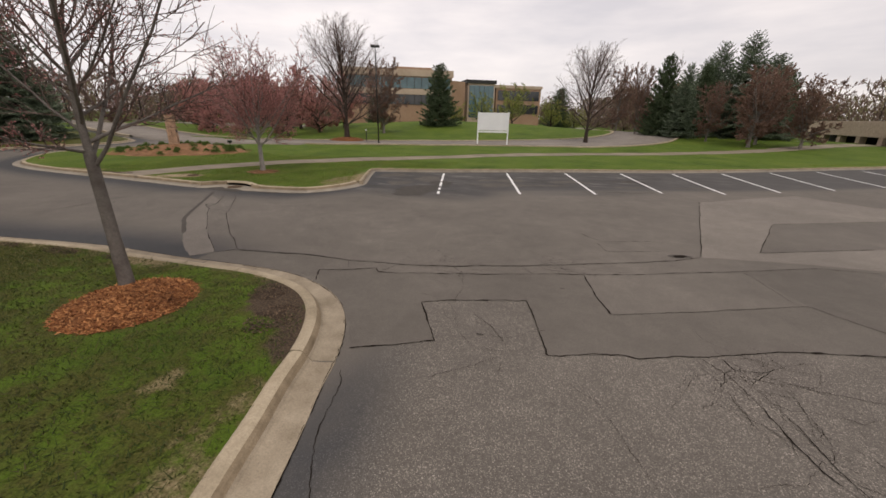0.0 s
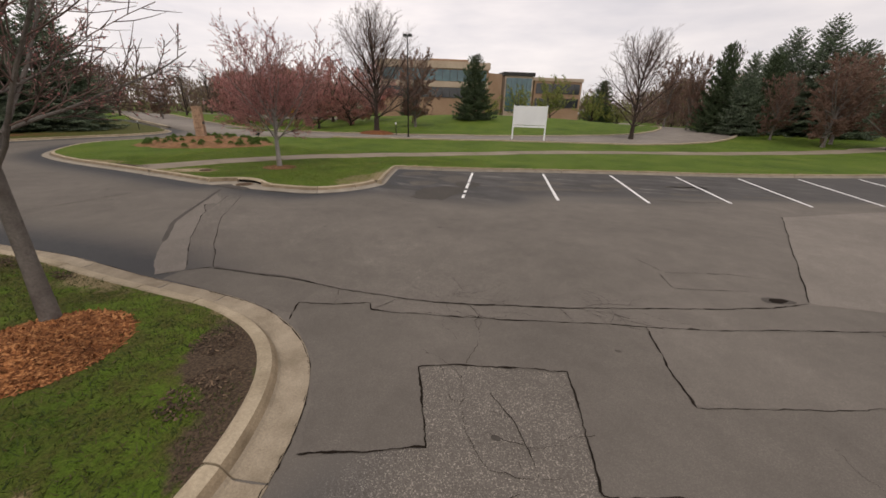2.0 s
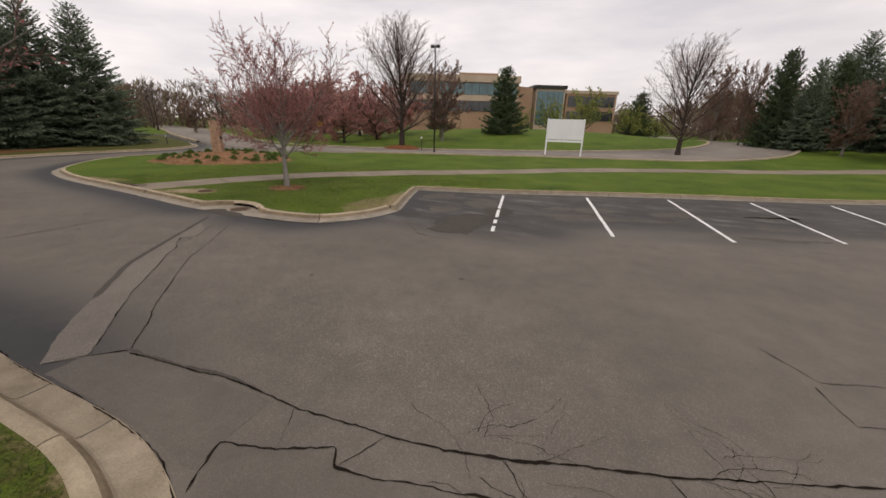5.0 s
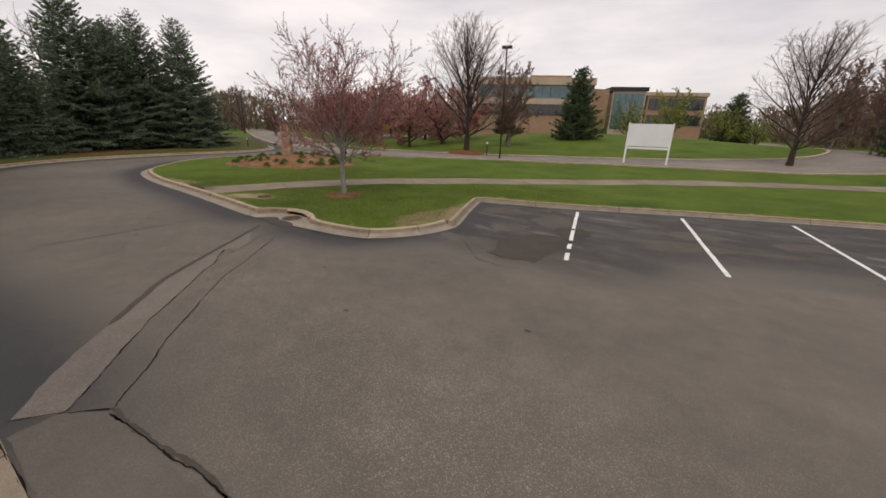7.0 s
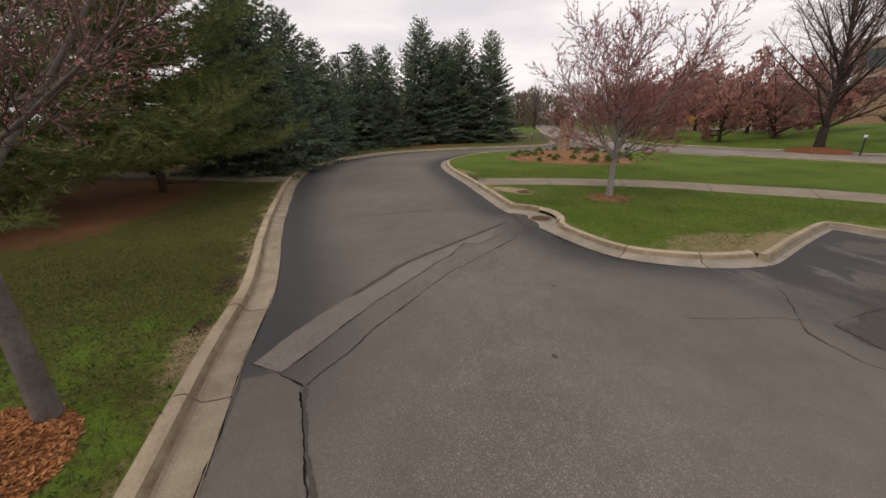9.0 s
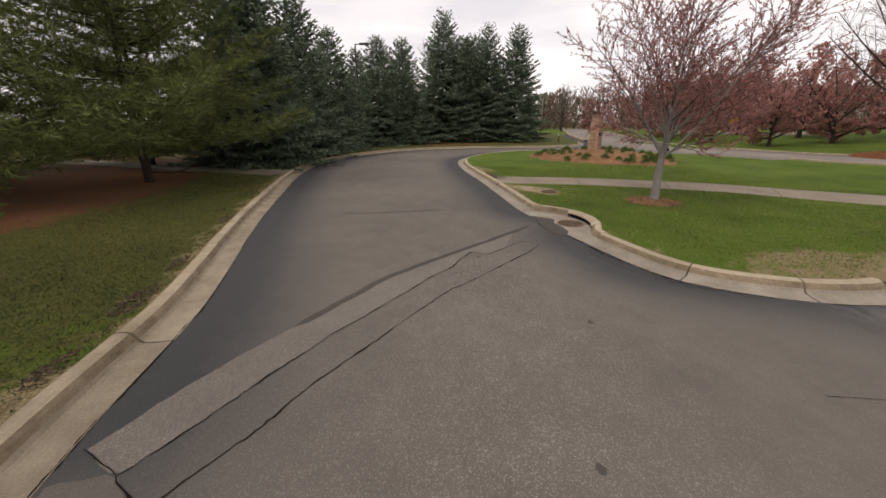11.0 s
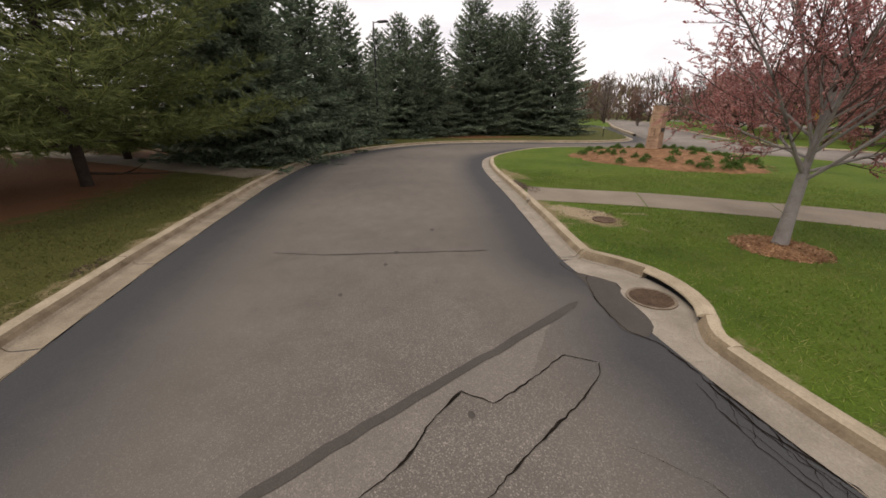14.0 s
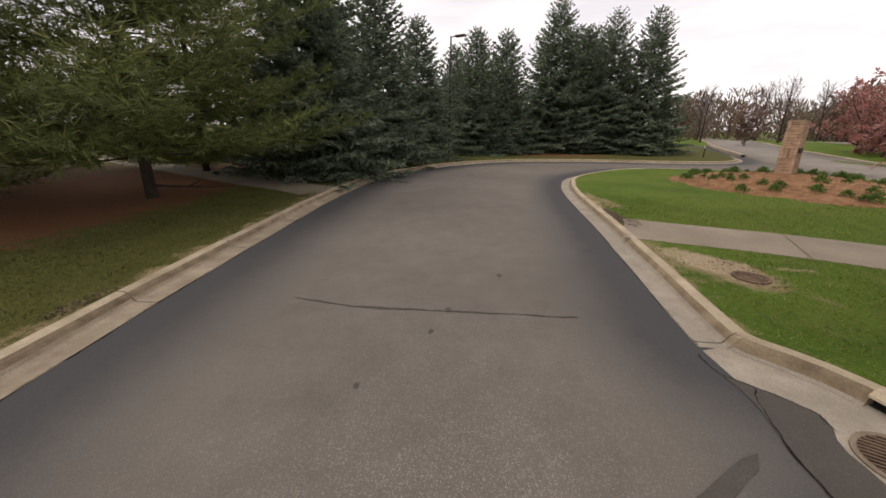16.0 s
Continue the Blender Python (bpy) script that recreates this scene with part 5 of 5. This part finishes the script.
def blades(name, label, areas, count, seed, mat, size=(0.022, 0.055)):
    """Grass blades over stretches of lawn (x0, x1, y0, y1), thinning out towards each stretch's rim."""
    r = np.random.RandomState(seed)
    tot = sum((a[1] - a[0]) * (a[3] - a[2]) for a in areas)
    got = []
    for x0, x1, y0, y1 in areas:
        m = int(count * (x1 - x0) * (y1 - y0) / tot)
        P = np.column_stack([r.uniform(x0, x1, m), r.uniform(y0, y1, m)])
        rim = np.minimum.reduce([P[:, 0] - x0, x1 - P[:, 0], P[:, 1] - y0, y1 - P[:, 1]])
        got.append(P[r.rand(m) < np.clip(rim / 2.2, 0, 1)])
    XY = np.vstack(got)
    d = np.max([inside_by(p, XY[:, 0], XY[:, 1]) for p in LAWNS], axis=0)
    ok = d > 0.64 * kerb_scale(XY) + 0.02
    for cx, cy, rx, ry in ((-2.78, 7.05, 0.93, 0.93), (-10.6, 18.85, 0.8, 0.8), (-0.75, 7.78, 0.45, 0.7), (-12.9, 16.45, 1.1, 0.48), (-16.6, 15.8, 1.1, 0.35), (-15.5, 1.5, 6.0, 3.6)):
        ok &= ((XY[:, 0] - cx) / rx) ** 2 + ((XY[:, 1] - cy) / ry) ** 2 > 1 + 0.15 * r.normal(size=len(XY))
    pd = np.min(np.hypot(XY[:, 0, None] - PATH[None, ::30, 0], XY[:, 1, None] - PATH[None, ::30, 1]), axis=1)
    ok &= pd > 0.97
    XY = XY[ok]
    n = len(XY)
    z = land(XY[:, 0], XY[:, 1]) - 0.004
    a, h = r.uniform(0, math.tau, n), r.uniform(*size, n)
    w = 0.005 + 0.004 * r.rand(n)
    lean_x, lean_y = r.normal(0, 0.05, n), r.normal(0, 0.05, n)
    P = np.empty((n, 3, 3))
    P[:, 0] = np.column_stack([XY[:, 0] - np.cos(a) * w, XY[:, 1] - np.sin(a) * w, z])
    P[:, 1] = np.column_stack([XY[:, 0] + np.cos(a) * w, XY[:, 1] + np.sin(a) * w, z])
    P[:, 2] = np.column_stack([XY[:, 0] + lean_x, XY[:, 1] + lean_y, z + h])
    ob = mesh_from(name, P.reshape(-1, 3), np.arange(3 * n).reshape(-1, 3).tolist(), mat)
    return tagged(ob, label, "grass", kind="stuff")


blades("grass", "thin olive-green grass blades with pine shade partly in their colour", [(-20, -5.0, 3.0, 10.5)], 70000, 5, M_BLADE_THIN_SHADE)
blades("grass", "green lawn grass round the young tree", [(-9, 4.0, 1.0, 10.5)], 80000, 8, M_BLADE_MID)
blades("grass", "short lush green grass blades on the verge", [(-20, -2.0, 14, 27)], 150000, 6, M_BLADE)

# ---- things ----
def pole_light(at, h, heads, label, rz=0.0, arm=0.6, head=0.5):
    root = thing("street_lamp", at, label, "street lamp", rz=rz)
    part("pole", lathe([(0.065, 0.0), (0.06, h * 0.6), (0.05, h)], 10), M_BLACK, root, smooth=True)
    part("base", lathe([(0.16, -0.1), (0.16, 0.04), (0.11, 0.07), (0.1, 0.12)], 14), M_BLACK, root)
    for k in range(heads):
        s = 1 if k == 0 else -1
        part("arm", box(arm * 0.6, 0.06, 0.05, (s * arm * 0.3, 0, h - 0.08)), M_BLACK, root)
        part("lamp_head", box(head, 0.3, 0.13 if heads == 1 else 0.22, (s * arm * 0.95, 0, h - 0.12), 0.03), M_BLACK, root, "dark metal lamp head")
    return root


pole_light((-14.5, 39.9, 0.17), 8.9, 2, "tall dark pole with two lamp heads, on the lawn", 15, 0.24, 0.36)
pole_light((-34.9, 10.3, 0.13), 7.9, 1, "slim dark street lamp with one flat head, beside the drive", 62, 0.8, 0.75)


def sign_board():
    root = thing("sign_board", (-3.4, 43.75, 0.2), "blank white sign panel on two square posts, on the lawn", "sign", rz=4)
    for x in (-1.54, 1.54):
        part("post", box(0.13, 0.13, 3.3, (x, 0, -0.1), 0.01), M_WHITE, root)
    part("panel", box(2.95, 0.06, 1.72, (0, -0.02, 1.42), 0.008), M_WHITE, root)
    part("rail", box(2.95, 0.09, 0.17, (0, -0.03, 1.2), 0.01), M_WHITE, root)


sign_board()


def mound(name, at, rx, ry, h, mat, seed, label, category, parent=None, n=40):
    """A low heap with an uneven rim."""
    r = random.Random(seed)
    V, F = [(0, 0, h)], []
    wob = [1 + r.uniform(-0.07, 0.07) for _ in range(n)]
    rings = 6
    for k in range(1, rings + 1):
        u = k / rings
        for j in range(n):
            a = math.tau * j / n
            w = 1 + (wob[j] - 1) * u
            V.append((rx * u * w * math.cos(a), ry * u * w * math.sin(a), h * (1 - u ** 2.2) - 0.02 * (k == rings) + r.uniform(-0.012, 0.012) * (k < rings)))
    for j in range(n):
        F.append((0, 1 + j, 1 + (j + 1) % n))
    for k in range(rings - 1):
        for j in range(n):
            a, b = 1 + k * n + j, 1 + k * n + (j + 1) % n
            F.append((a, a + n, b + n, b))
    ob = mesh_from(name, V, F, mat, parent, smooth=True)
    if not parent:
        tagged(ob, label, category)
    ob.matrix_basis = pose(*at)
    return ob


def chips(name, parent, at, rx, ry, h, count, seed, size=0.05, mat=None):
    """Loose bark chips lying over a heap."""
    r = random.Random(seed)
    V, F = [], []
    for _ in range(count):
        a, u = r.uniform(0, math.tau), math.sqrt(r.random()) * 1.04
        p = Vector((rx * u * math.cos(a), ry * u * math.sin(a), h * max(0, 1 - u ** 2.2) + 0.006))
        d = Vector((r.uniform(-1, 1), r.uniform(-1, 1), r.uniform(-0.15, 0.3))).normalized()
        s = Vector((-d.y, d.x, r.uniform(-0.4, 0.4))).normalized() * r.uniform(0.006, 0.014)
        ln = size * r.uniform(0.4, 1.3)
        b = len(V)
        V += [p - s, p + s, p + s * 0.7 + d * ln, p - s * 0.8 + d * ln]
        F.append((b, b + 1, b + 2, b + 3))
    ob = mesh_from(name, [v + Vector(at) for v in V], F, mat or M_CHIP, parent)
    ob["kind"] = "stuff"
    return ob


def mulch_ring(x, y, rx, ry, h, seed, count, size, old=False):
    z = gz(x, y)
    root = thing("mulch_ring", (x, y, z), "ring of orange bark mulch heaped round a tree", "mulch", "mulch rings")
    mound("mulch_bed", (0, 0, 0), rx, ry, h, M_MULCH_OLD if old else M_MULCH, seed, "", "", root)
    chips("bark_chip", root, (0, 0, 0), rx, ry, h, count, seed + 1, size, M_CHIP_OLD if old else None)


mulch_ring(-2.78, 7.05, 0.82, 0.84, 0.08, 3, 9500, 0.05)
mulch_ring(-10.6, 18.85, 0.7, 0.7, 0.05, 5, 2600, 0.05, True)
mulch_ring(-19.2, 41.8, 2.1, 1.8, 0.35, 7, 1500, 0.09)


LITTER = ((-6.3, 8.2, 0.45, 0.14, 260), (-4.9, 8.28, 0.3, 0.12, 140), (-7.6, 8.1, 0.35, 0.1, 120), (-10.5, 7.8, 0.5, 0.1, 120), (-0.5, 7.3, 0.28, 0.4, 300), (-1.1, 7.95, 0.3, 0.25, 200), (-15.9, 16.1, 0.5, 0.25, 160), (-12.6, 16.65, 0.7, 0.4, 160))


def litter():
    """Dead leaves and grit caught behind the kerb."""
    root = thing("leaf_litter", (0, 0, 0), "dark brown dead leaves and grit behind the kerb", "leaf litter", kind="stuff")
    for k, (x, y, rx, ry, n) in enumerate(LITTER):
        chips("dead_leaves", root, (x, y, gz(x, y) + 0.004), rx, ry, 0.012, n, 70 + k, 0.04, M_CHIP_SOIL)


litter()


def monument():
    """A battered pier of coursed stone with a dark name plate."""
    at = (-22.8, 24.4)
    root = thing("stone_monument", (*at, gz(*at) + 0.3), "buff stacked-stone monument pier with dark plates on its faces", "monument", rz=42)
    rng = random.Random(9)
    part("core", box(0.36, 0.68, 1.9, (0, 0, 0)), M_DARKIN, root, "dark mortar core")
    z, H = 0.0, 1.95
    meshes = {}
    while z < H - 0.02:
        h = rng.choice((0.07, 0.09, 0.12))
        f = 1.0 - 0.12 * z / H
        L, W = 0.86 * f, 0.52 * f
        for s in (-1, 1):
            for ax, span, off in ((0, L, W / 2), (1, W, L / 2)):
                u = -span / 2 + (0.03 if ax else 0.0)
                while u < span / 2 - 0.03:
                    w = min(rng.uniform(0.14, 0.38), span / 2 - u)
                    key = (round(w, 1), h, ax)
                    if key not in meshes:
                        bm = box(0.09, max(0.08, key[0] + 0.02) - 0.008, h - 0.008, (0, 0, 0), 0.008) if not ax else box(max(0.08, key[0] + 0.02) - 0.008, 0.09, h - 0.008, (0, 0, 0), 0.008)
                        me = bpy.data.meshes.new("stone")
                        bm.to_mesh(me)
                        bm.free()
                        me.materials.append(M_STONE)
                        meshes[key] = me
                    ob = new("stone", meshes[key])
                    ob.parent = root
                    j = rng.uniform(-0.012, 0.012)
                    ob.location = ((s * (off - 0.045 + j), u + w / 2, z + 0.004) if not ax else (u + w / 2, s * (off - 0.045 + j), z + 0.004))
                    u += w
        z += h
    part("cap", box(0.5, 0.8, 0.07, (0, 0, 1.95), 0.012), M_STONE, root)
    for s in (-1, 1):
        plate = part("name_plate", box(0.04, 0.5, 0.18, (s * 0.262, 0, 0.86), 0.006), M_BLACK, root, "dark metal plate")
    return root


monument()


def shrub(name, at, size, seed):
    rng = random.Random(seed)
    V, F = [], []
    for k in range(260):
        a, e = rng.uniform(0, math.tau), rng.uniform(0.05, 1.45)
        d = Vector((math.cos(a) * math.cos(e), math.sin(a) * math.cos(e), math.sin(e)))
        leaf(V, F, d * size * rng.uniform(0.3, 0.85), d + jitter(rng, 0.7), size * rng.uniform(0.18, 0.34), rng, 0.45)
    return tagged(mesh_from(name, V, F, M_SHRUB), "small green clump of bedding plant in the mulch", "shrub", "bedding shrubs")


BED_H = 0.38


def flower_bed():
    cx, cy = -22.1, 24.4
    root = thing("flower_bed", (cx, cy, 0), "low bed of orange bark mulch round the stone monument", "flower bed", rz=38)
    bed = mound("mulch_bed", (0, 0, 0), 4.2, 3.6, BED_H, M_MULCH_OLD, 4, "", "", root)
    loose = chips("bark_chip", root, (0, 0, 0), 4.2, 3.6, BED_H, 3500, 6, 0.11, M_CHIP_OLD)
    c, s = math.cos(radians(38)), math.sin(radians(38))
    for ob in (bed, loose):
        for v in ob.data.vertices:
            v.co.z += gz(cx + v.co.x * c - v.co.y * s, cy + v.co.x * s + v.co.y * c)
    rng = random.Random(12)
    first = None
    for k in range(74):
        a, u = rng.uniform(0, math.tau), 0.3 + 0.62 * math.sqrt(rng.random())
        lx, ly = 4.2 * u * math.cos(a), 3.6 * u * math.sin(a)
        c, s = math.cos(radians(38)), math.sin(radians(38))
        x, y = cx + lx * c - ly * s, cy + lx * s + ly * c
        if math.hypot(x + 22.8, y - 24.4) < 0.75:
            continue
        z = gz(x, y) + BED_H * (1 - u ** 2.2) - 0.01
        if first is None:
            first = shrub("bedding_shrub", None, 0.24, 3)
            first.matrix_basis = pose(x, y, z)
        else:
            o = copy_thing(first, pose(x, y, z, 0, 0, rng.uniform(0, 360)))
            o.scale = (rng.uniform(0.65, 1.3),) * 3


flower_bed()


def manhole(x, y):
    root = thing("manhole_cover", (x, y, gz(x, y) + 0.004), "rusty round iron cover in worn sandy soil", "manhole cover")
    part("ring", lathe([(0.24, -0.05), (0.24, 0.02), (0.205, 0.022), (0.2, 0.01)], 24), M_RUST_DARK, root)
    part("lid", lathe([(0.195, 0.0), (0.19, 0.014), (0.14, 0.018)], 24), M_RUST_DARK, root)
    for k in range(-3, 4):
        part("lid_rib", box(2 * math.sqrt(0.034 - (k * 0.045) ** 2), 0.016, 0.012, (0, k * 0.045, 0.014)), M_RUST_DARK, root)


manhole(-12.42, 16.6)


def small_marker(x, y, h, mat, label):
    root = thing("marker_post", (x, y, gz(x, y) - 0.02), label, "marker")
    part("post", box(0.07, 0.05, h, (0, 0, 0), 0.006), M_BLACK, root)
    part("tag", box(0.16, 0.03, 0.16, (0, -0.035, h - 0.16), 0.006), mat, root)


small_marker(-41.0, 31.3, 0.9, M_WHITE, "short dark post with a pale tag, on the grass")
small_marker(-16.6, 41.3, 1.3, M_WHITE, "thin post with a pale tag beside the lamp pole")


def road_sign(x, y, h, w, plate, mat, label, turn=0.0, rz=35):
    root = thing("road_sign", (x, y, gz(x, y) - 0.05), label, "sign", rz=rz)
    part("post", box(0.06, 0.06, h, (0, 0, 0), 0.006), M_BARK, root)
    bm = box(w, 0.02, plate, (0, 0, -plate / 2), 0.008)
    bmesh.ops.transform(bm, matrix=pose(0, -0.045, h - plate * 0.5, 0, turn, 0), verts=bm.verts)
    part("plate", bm, mat, root)


road_sign(-47.5, 55.5, 2.3, 0.7, 0.85, M_WHITE, "white rectangular road sign on a thin grey post")
road_sign(-42.5, 55.0, 2.1, 0.85, 0.85, M_ORANGE, "faded yellow diamond road sign on a post", 45.0)


def flood_light(x, y, rz):
    root = thing("ground_light", (x, y, gz(x, y)), "small dark spotlight on a stake beside the bed", "garden light", rz=rz)
    part("stake", box(0.05, 0.05, 0.3, (0, 0, -0.03)), M_BLACK, root)
    part("lamp_head", box(0.34, 0.2, 0.2, (0, 0, 0.24), 0.03), M_BLACK, root)
    part("lens", box(0.28, 0.01, 0.14, (0, -0.104, 0.27)), M_GLASS_DARK, root)


flood_light(-24.0, 30.4, 60)


def block(root, name, a, b, depth, z0, z1, mat):
    """A stretch of building between plan corners a and b, running back by depth."""
    A, B = Vector((*a, 0)), Vector((*b, 0))
    d = B - A
    ang = math.degrees(math.atan2(d.y, d.x))
    nrm = Vector((-d.y, d.x, 0)).normalized()
    mid = (A + B) / 2 + nrm * depth / 2
    return part(name, box(d.length, depth, z1 - z0, (mid.x, mid.y, z0), 0.0, ang), mat, root)


def facade_windows(root, a, b, z0, z1, count, mat, inset=0.15, margin=0.6, gap=0.12):
    A, B = Vector((*a, 0)), Vector((*b, 0))
    d = B - A
    ang = math.degrees(math.atan2(d.y, d.x))
    nrm = Vector((-d.y, d.x, 0)).normalized()
    L = d.length - 2 * margin
    w = L / count
    for k in range(count):
        c = A + d.normalized() * (margin + w * (k + 0.5)) - nrm * 0.06
        win = part("window", box(w - gap, 0.2, z1 - z0, (c.x, c.y, z0), 0.0, ang), mat, root)
        e = c - nrm * 0.11
        part("window_frame", box(0.09, 0.08, z1 - z0, (e.x - d.normalized().x * w / 2, e.y - d.normalized().y * w / 2, z0), 0.0, ang), M_BLACK, win)


def offices():
    root = thing("office_building", (0, 0, 0), "tan office block with blue-green window bands and a glass stair", "building")
    a, b = (-56.0, 105.2), (-28.7, 120.5)
    block(root, "wall", a, b, 26, -0.5, 13.9, M_BUILD)
    block(root, "roof_band", (-56.6, 104.4), (-28.2, 120.3), 27, 13.9, 15.7, M_BUILD2)
    block(root, "floor_band", (-56.1, 104.95), (-28.6, 120.35), 1.0, 9.0, 10.5, M_BUILD2)
    facade_windows(root, a, b, 10.6, 13.6, 14, M_GLASS)
    facade_windows(root, a, b, 6.2, 8.9, 14, M_GLASS_DARK)
    block(root, "penthouse", (-46, 118), (-36, 123.5), 9, 15.7, 17.0, M_BUILD)
    c, d = (-25.2, 127.0), (-17.4, 131.1)
    block(root, "glass_stair", c, d, 16, -0.5, 13.0, M_BUILD2)
    facade_windows(root, c, d, 3.0, 12.4, 5, M_GLASS, margin=0.4)
    block(root, "stair_roof", (-25.6, 126.4), (-16.9, 131.0), 17, 13.0, 14.0, M_BLACK)
    block(root, "link_wall", (-28.8, 121.2), (-26.0, 126.2), 9, -0.5, 13.2, M_BUILD)
    e, f = (-17.0, 131.4), (-3.5, 139.0)
    block(root, "wing", e, f, 20, -0.5, 11.9, M_BUILD)
    block(root, "wing_roof", (-17.3, 131.0), (-3.1, 138.9), 20.6, 11.9, 12.8, M_BUILD2)
    facade_windows(root, e, f, 8.3, 11.2, 8, M_GLASS_DARK)
    facade_windows(root, e, f, 4.3, 7.0, 8, M_GLASS_DARK)


offices()


def parking_deck():
    root = thing("parking_deck", (0, 0, 0), "low tan parking deck with a dark open level", "building")
    block(root, "parapet", (40.5, 78), (36.5, 42), 20, 1.5, 3.3, M_BUILD2)
    # solid infill coloured near-black to paint the shade of the open level
    block(root, "shade_infill", (43.5, 78), (39.5, 42), 14, -0.3, 1.5, M_DARKIN)
    A, B = Vector((40.6, 77.6, 0)), Vector((36.6, 42.3, 0))
    for k in range(9):
        p = A.lerp(B, k / 8)
        part("column", box(0.7, 0.7, 1.65, (p.x + 0.4, p.y + 0.3, -0.1)), M_BUILD2, root)


parking_deck()


def guard_rail():
    root = thing("guard_rail", (0, 0, 0), "low weathered tan rail on posts beside the far road", "rail")
    A, B = Vector((-100, 69, 0)), Vector((-84, 61.5, 0))
    for k in range(6):
        p = A.lerp(B, k / 5)
        part("post", box(0.12, 0.12, 0.55, (p.x, p.y, gz(p.x, p.y) - 0.05)), M_TAN, root)
    d = B - A
    m = (A + B) / 2
    part("rail", box(d.length, 0.1, 0.24, (m.x, m.y, gz(m.x, m.y) + 0.3), 0.02, math.degrees(math.atan2(d.y, d.x))), M_TAN, root)


guard_rail()
